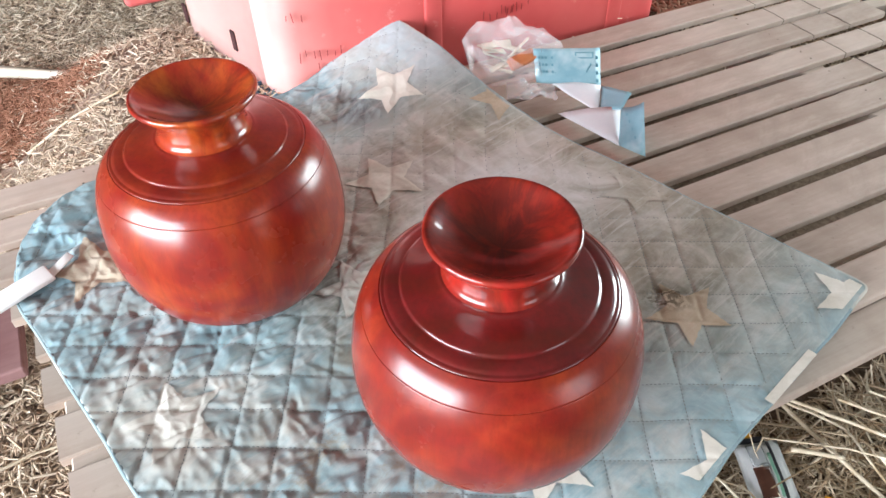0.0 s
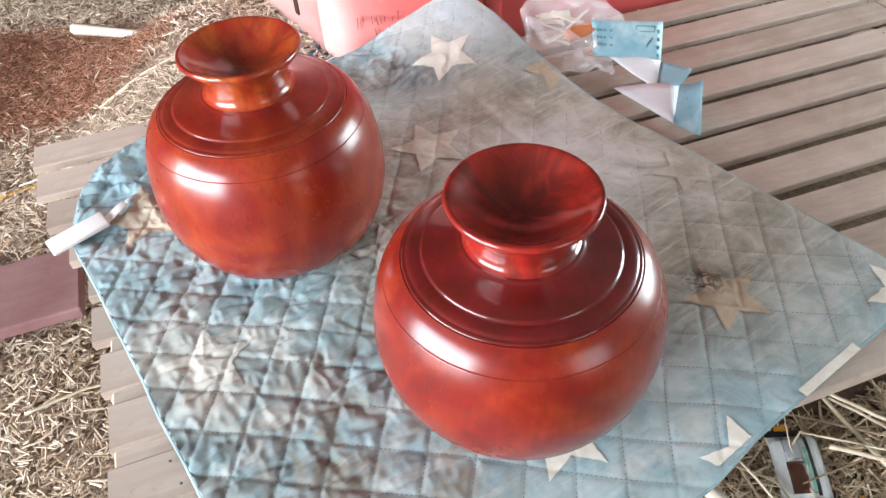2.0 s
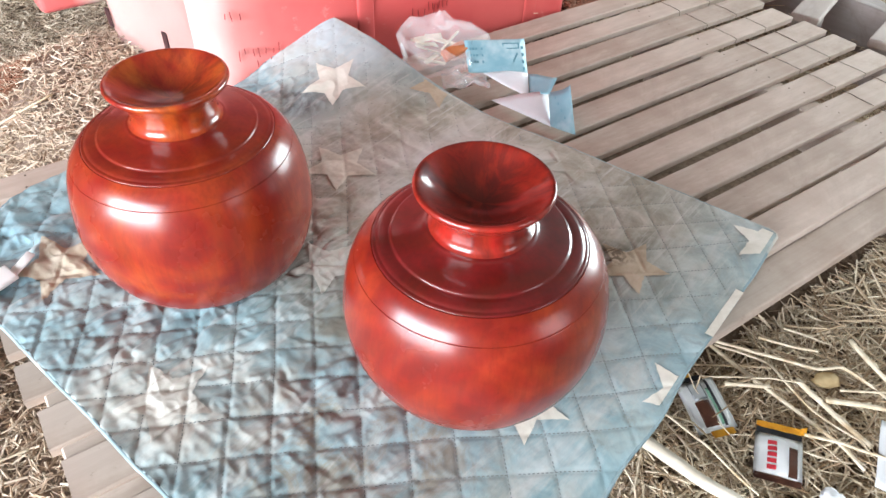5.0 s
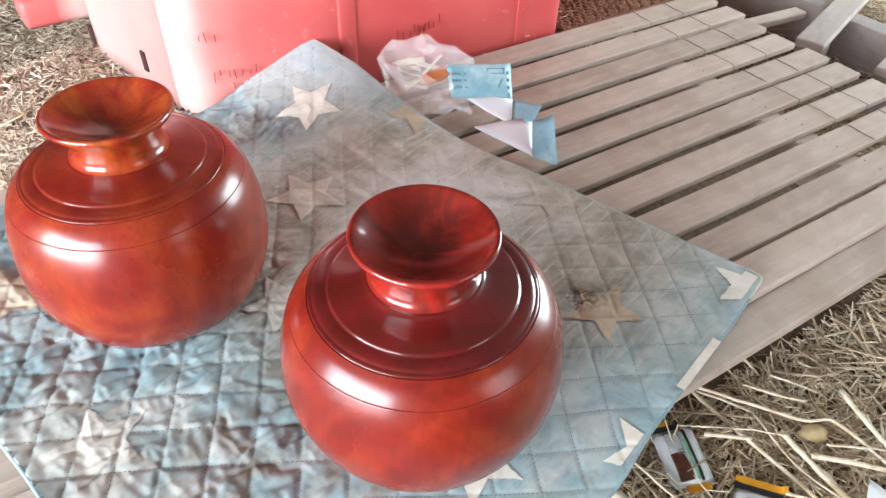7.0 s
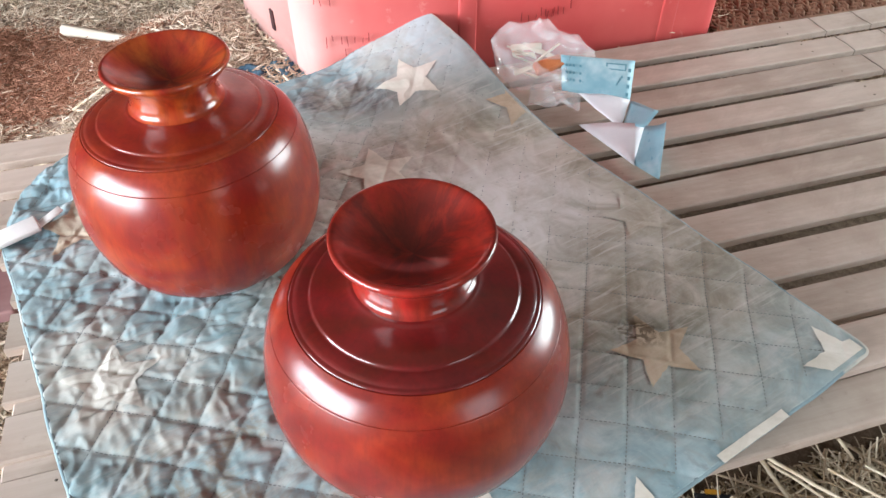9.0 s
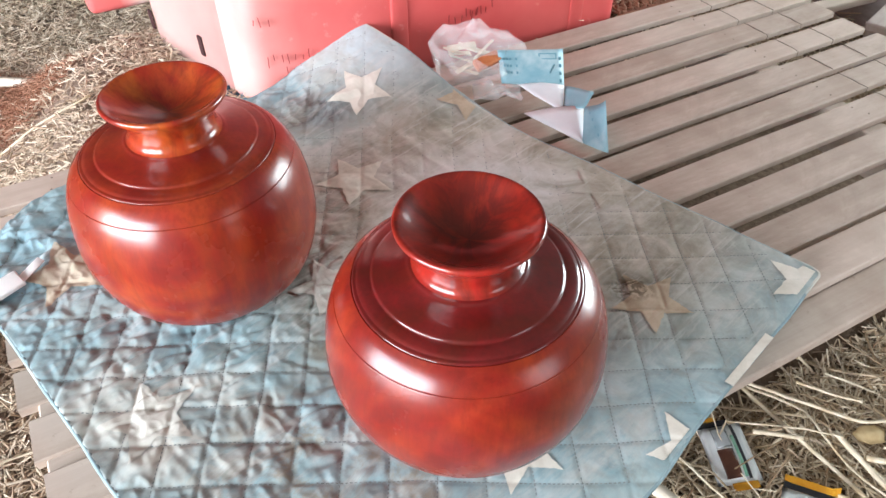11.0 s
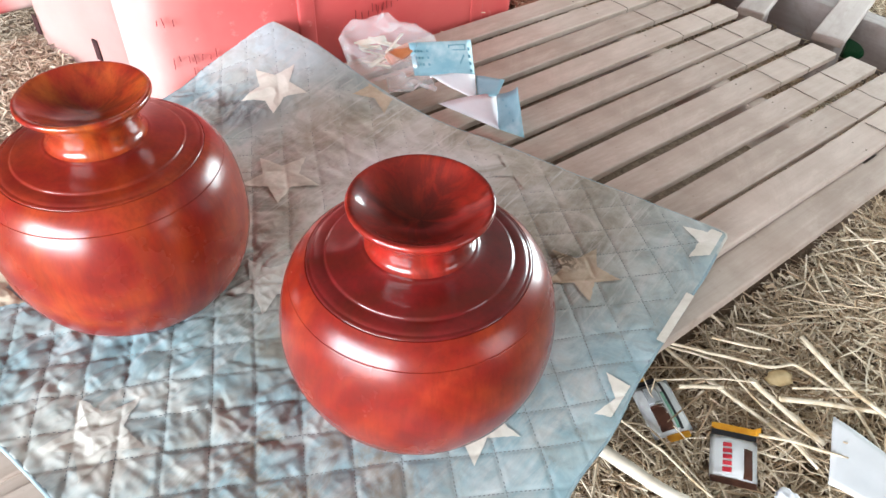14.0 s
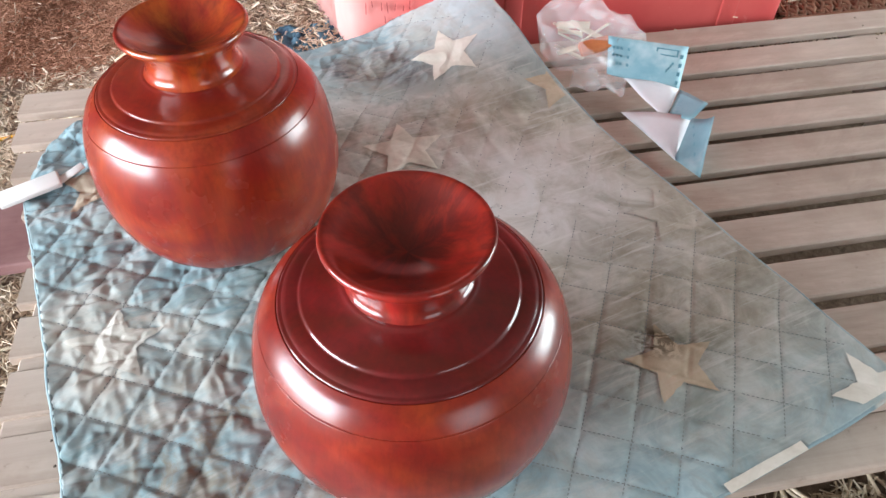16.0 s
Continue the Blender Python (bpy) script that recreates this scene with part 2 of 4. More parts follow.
MAT = {
    "jar_a": jar_wood("varnished_wood_red", 0.3, 0.36, 1.0, 0.12, 0.09, 0.07),
    # dark burl, deepened further to paint in the shoulder's dark roof reflection
    "jar_a_top": jar_wood("varnished_wood_shaded", 1.9, 0.66, 0.50, 0.12, -0.03),
    "jar_a_cup": jar_wood("varnished_wood_marbled", 2.3, 0.30, 0.7, 0.48, -0.02, 0.14, True),
    "jar_b": jar_wood("varnished_wood_orange", 3.1, 0.22, 1.25, 0.10, 0.10, 0.07),
    "jar_b_top": jar_wood("varnished_wood_brown", 4.4, 0.38, 1.2, 0.1, 0.0),
    "jar_b_cup": jar_wood("varnished_wood_amber", 5.2, 0.02, 1.7, 0.36, 0.0, 0.14, True),
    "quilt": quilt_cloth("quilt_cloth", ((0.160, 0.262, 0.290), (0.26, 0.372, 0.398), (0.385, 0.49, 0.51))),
    "star": quilt_cloth("star_cloth", ((0.53, 0.50, 0.42), (0.66, 0.63, 0.55), (0.77, 0.74, 0.67)), 0.92),
    "star_faded": quilt_cloth("star_cloth_faded", ((0.40, 0.40, 0.36), (0.54, 0.53, 0.48), (0.66, 0.65, 0.59)), 0.55),
    "star_tan": quilt_cloth("star_cloth_dusty", ((0.37, 0.28, 0.185), (0.49, 0.39, 0.275), (0.58, 0.48, 0.36)), 0.75),
    "star_worn": quilt_cloth("star_cloth_worn", ((0.36, 0.31, 0.245), (0.46, 0.41, 0.34), (0.55, 0.50, 0.43)), 0.25),
    "thread": simple("thread", [(0.3, (0.14, 0.155, 0.16)), (0.7, (0.27, 0.29, 0.29))], 60, 0.9, 0.1, bump_s=0),
    "hem": simple("hem_cloth", [(0.35, (0.19, 0.265, 0.29)), (0.6, (0.31, 0.40, 0.42))], 22, 0.9, 0.1, second=(7, 0.57, 0.63, (0.55, 0.52, 0.46))),
    "slat": slat_wood("weathered_slat", (0.41, 0.322, 0.265), (0.60, 0.50, 0.43), (0.35, 0.252, 0.19)),
    "plank": slat_wood("pale_plank", (0.36, 0.295, 0.265), (0.48, 0.41, 0.375), (0.31, 0.24, 0.21)),
    "timber": slat_wood("grey_timber", (0.26, 0.22, 0.21), (0.38, 0.33, 0.31), (0.17, 0.12, 0.09)),
    "red_plank": slat_wood("maroon_board", (0.20, 0.10, 0.10), (0.30, 0.17, 0.165), (0.16, 0.06, 0.06)),
    "wire": simple("dark_wire", [(0.3, (0.08, 0.06, 0.05)), (0.7, (0.15, 0.12, 0.09))], 40, 0.7, 0.3, bump_s=0),
    "straw_bright": simple("bright_straw", [(0.3, (0.50, 0.41, 0.29)), (0.7, (0.72, 0.63, 0.49))], 40, 0.7, 0.3, second=(25, 0.48, 0.66, (0.40, 0.29, 0.17))),
    "scratch": simple("scored_plastic", [(0.3, (0.26, 0.025, 0.025)), (0.7, (0.36, 0.05, 0.05))], 40, 0.7, 0.2, bump_s=0),
    "slot": simple("dark_slot", [(0.3, (0.03, 0.015, 0.015)), (0.7, (0.08, 0.03, 0.03))], 40, 0.8, 0.2, bump_s=0),
    "straw_pale": straw_material("pale_straw", (0.42, 0.30, 0.21), (0.60, 0.468, 0.345), (0.79, 0.68, 0.545)),
    "straw_gold": straw_material("golden_straw", (0.34, 0.225, 0.13), (0.60, 0.475, 0.33), (0.82, 0.72, 0.56)),
    "straw_red": straw_material("red_turnings", (0.26, 0.115, 0.066), (0.36, 0.17, 0.105), (0.48, 0.26, 0.17)),
    "stick": simple("peeled_stick", [(0.3, (0.50, 0.43, 0.33)), (0.7, (0.68, 0.62, 0.52))], 30, 0.7, 0.3),
    "paper": simple("white_paper", [(0.3, (0.72, 0.73, 0.77)), (0.7, (0.82, 0.82, 0.85))], 20, 0.7, 0.3),
    "blue_paper": simple("blue_print_paper", [(0.3, (0.19, 0.37, 0.45)), (0.7, (0.29, 0.48, 0.545))], 24, 0.5, 0.4, second=(14, 0.50, 0.66, (0.46, 0.58, 0.62))),
    "ink": simple("blue_ink", [(0.3, (0.14, 0.32, 0.41)), (0.7, (0.19, 0.40, 0.47))], 40, 0.6, 0.3, bump_s=0),
    "orange": simple("orange_scrap", [(0.3, (0.48, 0.13, 0.05)), (0.7, (0.66, 0.24, 0.09))], 40, 0.5, 0.4),
    "cream": simple("cream_scrap", [(0.3, (0.60, 0.55, 0.42)), (0.7, (0.74, 0.70, 0.58))], 40, 0.6, 0.4),
    "wrapper": simple("wrapper_film", [(0.3, (0.84, 0.86, 0.87)), (0.7, (0.92, 0.93, 0.93))], 30, 0.3, 0.5),
    "wrap_brown": simple("wrapper_brown", [(0.3, (0.08, 0.03, 0.02)), (0.7, (0.15, 0.06, 0.035))], 60, 0.4, 0.5),
    "wrap_yellow": simple("wrapper_yellow", [(0.3, (0.66, 0.30, 0.02)), (0.7, (0.80, 0.45, 0.05))], 60, 0.35, 0.5),
    "wrap_black": simple("wrapper_black", [(0.3, (0.02, 0.02, 0.025)), (0.7, (0.05, 0.05, 0.055))], 60, 0.35, 0.5),
    "wrap_green": simple("wrapper_green", [(0.3, (0.25, 0.50, 0.38)), (0.7, (0.35, 0.6, 0.45))], 60, 0.35, 0.5),
    "wrap_red": simple("wrapper_red", [(0.3, (0.62, 0.04, 0.06)), (0.7, (0.72, 0.07, 0.09))], 60, 0.35, 0.5),
    "foam": simple("white_foam", [(0.3, (0.52, 0.54, 0.55)), (0.7, (0.60, 0.61, 0.61))], 14, 0.8, 0.2),
    "tag": simple("white_plastic", [(0.3, (0.80, 0.81, 0.80)), (0.7, (0.87, 0.87, 0.86))], 30, 0.4, 0.4),
    "rust": simple("brown_wicker", [(0.3, (0.15, 0.07, 0.045)), (0.7, (0.30, 0.16, 0.10))], 40, 0.8, 0.2),
    "rag": simple("blue_rag", [(0.35, (0.03, 0.045, 0.07)), (0.65, (0.14, 0.27, 0.36))], 40, 0.9, 0.1),
    "stone": simple("pale_sack", [(0.3, (0.42, 0.38, 0.34)), (0.7, (0.58, 0.54, 0.48))], 9, 0.9, 0.1, bump_s=0.5, bump_d=0.01),
    "husk": simple("ochre_husk", [(0.3, (0.42, 0.30, 0.15)), (0.7, (0.58, 0.45, 0.26))], 60, 0.8, 0.2),
    "shed_wood": simple("shed_boards", [(0.3, (0.10, 0.085, 0.075)), (0.7, (0.19, 0.165, 0.145))], 3, 0.85, 0.2, stretch=(1, 1, 0.2)),
    "thatch": simple("roof_underside", [(0.3, (0.10, 0.085, 0.07)), (0.7, (0.18, 0.155, 0.13))], 6, 0.9, 0.1),
}

bag_m, bag_nt, bag_b = material("clear_film", 0.12, 0.6)
bag_b.inputs["Base Color"].default_value = (0.93, 0.90, 0.91, 1)
bag_b.inputs["Alpha"].default_value = 0.26
bump(bag_nt, bag_b, noise_tex(bag_nt, coords(bag_nt), 26, 3), 0.15, 0.003)
MAT["bag"] = bag_m
gl_m, gl_nt, gl_b = material("green_glass", 0.06, 0.6)
gl_b.inputs["Base Color"].default_value = (0.03, 0.22, 0.09, 1)
gl_b.inputs["Transmission Weight"].default_value = 0.7
MAT["glass"] = gl_m


def soil_material():
    m, nt, b = material("straw_litter_soil", 0.95, 0.1)
    v = coords(nt)
    f = noise_tex(nt, v, 110, 8, 0.75, 0.6)
    c = ramp(nt, f, [(0.32, (0.10, 0.066, 0.045)), (0.5, (0.18, 0.125, 0.088)), (0.7, (0.29, 0.21, 0.155))])
    # pale chaff trodden into the earth on one side of the bench
    side = nt.nodes.new("ShaderNodeSeparateXYZ")
    nt.links.new(v, side.inputs[0])
    trod = nt.nodes.new("ShaderNodeMapRange")
    trod.inputs["From Min"].default_value, trod.inputs["From Max"].default_value = -0.15, -0.40
    nt.links.new(side.outputs["X"], trod.inputs["Value"])
    c = mix(nt, trod.outputs[0], c, ramp(nt, f, [(0.32, (0.19, 0.128, 0.093)), (0.5, (0.30, 0.218, 0.168)), (0.7, (0.42, 0.325, 0.262))]))
    # reddish turnings heaped beside the bench
    o = nt.nodes.new("ShaderNodeVectorMath")
    o.operation = "SUBTRACT"
    o.inputs[1].default_value = (-1.02, 1.14, 0)
    nt.links.new(v, o.inputs[0])
    s = nt.nodes.new("ShaderNodeVectorMath")
    s.operation = "MULTIPLY"
    s.inputs[1].default_value = (1.55, 3.0, 0)
    nt.links.new(o.outputs[0], s.inputs[0])
    ln = nt.nodes.new("ShaderNodeVectorMath")
    ln.operation = "LENGTH"
    nt.links.new(s.outputs[0], ln.inputs[0])
    ad = nt.nodes.new("ShaderNodeMath")
    ad.operation = "MULTIPLY_ADD"
    ad.inputs[1].default_value = 0.7
    nt.links.new(noise_tex(nt, v, 9, 5), ad.inputs[0])
    nt.links.new(ln.outputs["Value"], ad.inputs[2])
    k = ramp(nt, ad.outputs[0], [(0.85, grey(1)), (1.0, grey(0))])
    red = ramp(nt, f, [(0.3, (0.26, 0.11, 0.062)), (0.7, (0.40, 0.185, 0.108))])
    c = mix(nt, k, c, red)
    nt.links.new(c, b.inputs["Base Color"])
    bump(nt, b, f, 0.5, 0.010)
    return m


MAT["soil"] = soil_material()


def lit_end_plastic():
    """Red polyethylene, scuffed and dusty, with daylight painted pale on its end and corner."""
    m, nt, b = material("red_plastic_lit_end", 0.45, 0.4)
    v = nt.nodes.new("ShaderNodeNewGeometry").outputs["Position"]
    sp = nt.nodes.new("ShaderNodeVectorMath")
    sp.operation = "DOT_PRODUCT"
    sp.inputs[1].default_value = (0.911, 0.413, 0)
    nt.links.new(v, sp.inputs[0])
    ad = nt.nodes.new("ShaderNodeMath")
    ad.operation = "MULTIPLY_ADD"
    ad.inputs[1].default_value = 0.045
    nt.links.new(noise_tex(nt, v, 9, 4), ad.inputs[0])
    nt.links.new(sp.outputs["Value"], ad.inputs[2])
    cloud = noise_tex(nt, v, 6, 5)
    red = ramp(nt, cloud, [(0.3, (0.60, 0.070, 0.070)), (0.7, (0.70, 0.125, 0.115))])
    # paler mixes towards the end paint in the daylight that falls there
    pink = ramp(nt, cloud, [(0.3, (0.68, 0.30, 0.27)), (0.7, (0.74, 0.39, 0.355))])
    end = nt.nodes.new("ShaderNodeMapRange")
    end.inputs["From Min"].default_value, end.inputs["From Max"].default_value = 0.10, 0.20
    nt.links.new(ad.outputs[0], end.inputs["Value"])
    pink = mix(nt, end.outputs[0], (0.86, 0.61, 0.56), pink)
    at = nt.nodes.new("ShaderNodeMapRange")
    at.inputs["From Min"].default_value, at.inputs["From Max"].default_value = 0.16, 0.275
    nt.links.new(ad.outputs[0], at.inputs["Value"])
    c = mix(nt, at.outputs[0], pink, mix(nt, 0.22, red, (0.82, 0.38, 0.34)))
    wide = nt.nodes.new("ShaderNodeMapRange")
    wide.inputs["From Min"].default_value, wide.inputs["From Max"].default_value = 0.24, 0.50
    nt.links.new(ad.outputs[0], wide.inputs["Value"])
    c = mix(nt, wide.outputs[0], c, red)
    # the lug behind the end keeps the plain red
    lug = nt.nodes.new("ShaderNodeMapRange")
    lug.inputs["From Min"].default_value, lug.inputs["From Max"].default_value = 0.085, 0.055
    nt.links.new(ad.outputs[0], lug.inputs["Value"])
    c = mix(nt, lug.outputs[0], c, mix(nt, 0.2, red, (0.82, 0.38, 0.34)))
    scuff = noise_tex(nt, v, 38, 5, 0.7)
    c = mix(nt, ramp(nt, scuff, [(0.62, grey(0)), (0.76, grey(0.45))]), c, (0.80, 0.40, 0.36))
    nt.links.new(c, b.inputs["Base Color"])
    bump(nt, b, cloud, 0.06, 0.002)
    return m


MAT["barrier"] = lit_end_plastic()


# ---- building helpers ----
def finish(name, bm, mat, smooth=True):
    me = bpy.data.meshes.new(name)
    bm.normal_update()
    bm.to_mesh(me)
    bm.free()
    me.materials.append(MAT[mat])
    if smooth:
        for p in me.polygons:
            p.use_smooth = True
    return new(name, me)


def part(name, bm, mat, parent, label="", smooth=True):
    ob = finish(name, bm, mat, smooth)
    ob.parent = parent
    if label:
        ob["label"] = label
    return ob


def thing(name, at, label, category, group="", kind=""):
    ob = new(name)
    ob.empty_display_size = 0.05
    ob.matrix_world = at if isinstance(at, Matrix) else Matrix.Translation(at)
    return tagged(ob, label, category, group, kind)


def box(sx, sy, sz, bevel=0.0, seg=2, at=(0, 0, 0), bm=None):
    """A box with rounded edges, its base centred on at."""
    out = bmesh.new()
    bmesh.ops.create_cube(out, size=1)
    for v in out.verts:
        v.co = Vector((v.co.x * sx + at[0], v.co.y * sy + at[1], (v.co.z + 0.5) * sz + at[2]))
    if bevel:
        bmesh.ops.bevel(out, geom=out.edges[:], offset=bevel, segments=seg, affect="EDGES", profile=0.5)
    if bm is None:
        return out
    me = bpy.data.meshes.new("tmp")
    out.to_mesh(me)
    out.free()
    bm.from_mesh(me)
    bpy.data.meshes.remove(me)
    return bm


def lathe(profile, seg=96):
    bm = bmesh.new()
    rings = []
    for r, z in profile:
        if r < 1e-5:
            rings.append([bm.verts.new((0, 0, z))])
        else:
            rings.append([bm.verts.new((r * math.cos(2 * math.pi * i / seg), r * math.sin(2 * math.pi * i / seg), z)) for i in range(seg)])
    for a, b in zip(rings, rings[1:]):
        for i in range(seg):
            j = (i + 1) % seg
            if len(a) == 1:
                bm.faces.new((a[0], b[j], b[i]))
            elif len(b) == 1:
                bm.faces.new((a[i], a[j], b[0]))
            else:
                bm.faces.new((a[i], a[j], b[j], b[i]))
    bmesh.ops.recalc_face_normals(bm, faces=bm.faces[:])
    return bm


def smooth_profile(points, steps=6):
    """A Catmull-Rom curve through the profile's points."""
    pts = [Vector((r, z, 0)) for r, z in points]
    out = []
    for i in range(len(pts) - 1):
        p0, p1, p2, p3 = pts[max(i - 1, 0)], pts[i], pts[i + 1], pts[min(i + 2, len(pts) - 1)]
        for k in range(steps):
            t = k / steps
            q = 0.5 * (2 * p1 + (p2 - p0) * t + (2 * p0 - 5 * p1 + 4 * p2 - p3) * t * t + (3 * p1 - p0 - 3 * p2 + p3) * t ** 3)
            out.append((max(q.x, 0), q.y))
    out.append((pts[-1].x, pts[-1].y))
    return out


def tube(points, radius, seg=8, taper=1.0, bm=None):
    bm = bm or bmesh.new()
    pts = [Vector(p) for p in points]
    rings = []
    for i, p in enumerate(pts):
        d = (pts[min(i + 1, len(pts) - 1)] - pts[max(i - 1, 0)]).normalized()
        side = d.cross(Vector((0, 0, 1)))
        side = side.normalized() if side.length > 1e-4 else Vector((1, 0, 0))
        up = side.cross(d)
        r = radius * (1 + (taper - 1) * i / max(1, len(pts) - 1))
        rings.append([bm.verts.new(p + r * (math.cos(a) * side + math.sin(a) * up)) for a in (2 * math.pi * k / seg for k in range(seg))])
    for a, b in zip(rings, rings[1:]):
        for k in range(seg):
            bm.faces.new((a[k], a[(k + 1) % seg], b[(k + 1) % seg], b[k]))
    bm.faces.new(rings[0][::-1])
    bm.faces.new(rings[-1])
    return bm


def smoothstep(x, a, b):
    t = min(1, max(0, (x - a) / (b - a)))
    return t * t * (3 - 2 * t)


# bench frame: u along the slats, v across them
ANG = radians(26.3)
CU, SU = math.cos(ANG), math.sin(ANG)
SLAT_TOP, SLAT_T = 0.163, 0.011


def uv(x, y):
    return CU * x + SU * y, -SU * x + CU * y


def xy(u, v):
    return CU * u - SU * v, SU * u + CU * v


BENCH = Matrix.Rotation(ANG, 4, "Z")


# ---- ground ----
def ground_z(x, y):
    u, v = uv(x, y)
    heap = 0.150 * smoothstep(v, 0.89, 1.0) * (1 - smoothstep(u, 0.95, 1.25)) * (1 - smoothstep(v, 1.3, 1.65)) * smoothstep(u, -0.40, 0.05)
    n = noise.noise(Vector((x * 6, y * 6, 0))) * 0.012 + noise.noise(Vector((x * 19, y * 19, 3))) * 0.006
    far = smoothstep(math.hypot(x, y - 0.7), 2.5, 6)
    return (heap + n) * (1 - far) - 0.012


def build_ground():
    bm = bmesh.new()
    xs = [-60, -25, -10, -5] + [-2.6 + 0.045 * i for i in range(116)] + [5, 10, 25, 60]
    ys = [-60, -25, -10, -4] + [-1.2 + 0.045 * i for i in range(94)] + [5.5, 10, 25, 60]
    grid = [[bm.verts.new((x, y, ground_z(x, y))) for x in xs] for y in ys]
    for r0, r1 in zip(grid, grid[1:]):
        for i in range(len(xs) - 1):
            bm.faces.new((r0[i], r0[i + 1], r1[i + 1], r1[i]))
    ob = finish("ground", bm, "soil")
    tagged(ob, "earth floor littered with trampled chopped straw and reddish turnings", "ground", kind="structure")


build_ground()


def straw_stuff(name, label, mat, count, region, length, width, lift, seed, density=None):
    """Flat, slightly bent straws scattered over a stretch of the plan."""
    rnd = random.Random(seed)
    verts, faces = [], []
    n = 0
    while n < count:
        x, y = rnd.uniform(region[0], region[1]), rnd.uniform(region[2], region[3])
        u, v = uv(x, y)
        if -0.16 < u < 1.24 and 0.24 < v < 0.93:
            continue
        if density and rnd.random() > density(x, y, u, v):
            continue
        n += 1
        ln = rnd.uniform(*length) * (0.5 + rnd.random())
        wd = rnd.uniform(*width)
        a = rnd.uniform(0, 2 * math.pi)
        d = Vector((math.cos(a), math.sin(a), 0))
        s = Vector((-d.y, d.x, 0))
        tilt = rnd.gauss(0, 0.22)
        bend = rnd.gauss(0, 0.05) * ln
        h = ground_z(x, y) + abs(rnd.gauss(0, lift)) + 0.003
        base = len(verts)
        roll = rnd.uniform(-0.7, 0.7)
        up = Vector((0, 0, 1))
        side = s * math.cos(roll) + up * math.sin(roll)
        nrm = up * math.cos(roll) - s * math.sin(roll)
        for k in range(4):
            t = k / 3 - 0.5
            c = Vector((x, y, h)) + d * ln * t + s * bend * (4 * t * t) + up * (tilt * ln * t)
            lo = ground_z(c.x, c.y) + 0.002
            c.z = max(c.z, lo)
            w = wd * (1 - 0.5 * abs(t))
            verts += [c - side * w / 2, c + nrm * w * 0.35, c + side * w / 2]
        for k in range(3):
            b0 = base + 3 * k
            faces += [(b0, b0 + 1, b0 + 4, b0 + 3), (b0 + 1, b0 + 2, b0 + 5, b0 + 4), (b0 + 2, b0, b0 + 3, b0 + 5)]
    me = bpy.data.meshes.new(name)
    me.from_pydata([tuple(v) for v in verts], [], faces)
    me.materials.append(MAT[mat])
    return tagged(new(name, me), label, "straw", kind="stuff")


def chip_stuff(name, label, mat, count, region, seed, density, fine=1.0):
    """Short flat chips of straw, one bent strip each."""
    rnd = random.Random(seed)
    verts, faces = [], []
    n = 0
    while n < count:
        x, y = rnd.uniform(region[0], region[1]), rnd.uniform(region[2], region[3])
        u, v = uv(x, y)
        if (-0.10 < u < 1.22 and 0.25 < v < 0.95) or rnd.random() > density(x, y, u, v):
            continue
        n += 1
        a = rnd.uniform(0, 2 * math.pi)
        ln, wd = fine * rnd.uniform(0.005, 0.024), fine * rnd.uniform(0.001, 0.0034)
        d = Vector((math.cos(a), math.sin(a), rnd.gauss(0, 0.35))) * ln / 2
        side = Vector((-math.sin(a), math.cos(a), rnd.gauss(0, 0.4))) * wd / 2
        c = Vector((x, y, ground_z(x, y) + 0.003 + abs(rnd.gauss(0, 0.006))))
        up = Vector((0, 0, wd * 0.4))
        k = len(verts)
        verts += [c - d - side, c - d + up, c - d + side, c + d - side, c + d + up, c + d + side]
        faces += [(k, k + 1, k + 4, k + 3), (k + 1, k + 2, k + 5, k + 4)]
    me = bpy.data.meshes.new(name)
    me.from_pydata([tuple(q) for q in verts], [], faces)
    me.materials.append(MAT[mat])
    return tagged(new(name, me), label, "straw", kind="stuff")


def dens_left(x, y, u, v):
    red = math.hypot((x + 1.02) * 1.55, (y - 1.14) * 3.0)
    return 0.04 if red < 0.55 else (0.4 if red < 0.75 else 1.0)


straw_stuff("chopped_straw", "pale chopped straw scattered thickly on the earth floor", "straw_pale", 42000, (-1.7, 0.3, 0.0, 2.3), (0.007, 0.024), (0.0013, 0.0036), 0.007, 11, dens_left)
chip_stuff("straw_chips", "fine pale straw chaff trodden into the earth floor", "straw_pale", 95000, (-1.5, 0.25, 0.05, 2.2), 15, dens_left)
chip_stuff("red_turnings", "reddish-brown wood turnings heaped on the earth floor", "straw_red", 26000, (-1.55, -0.6, 0.85, 1.45), 17, lambda x, y, u, v: 1.0 if math.hypot((x + 1.02) * 1.55, (y - 1.14) * 3.0) < 0.62 else 0.03, 0.6)
chip_stuff("straw_chaff", "fine golden chaff among the loose straw", "straw_gold", 42000, (0.2, 1.4, 0.1, 1.3), 16, lambda x, y, u, v: 1.0)
straw_stuff("loose_straw", "tangled golden straw lying on the earth floor", "straw_gold", 17000, (0.15, 1.9, 0.0, 2.0), (0.030, 0.110), (0.0014, 0.0042), 0.010, 12)


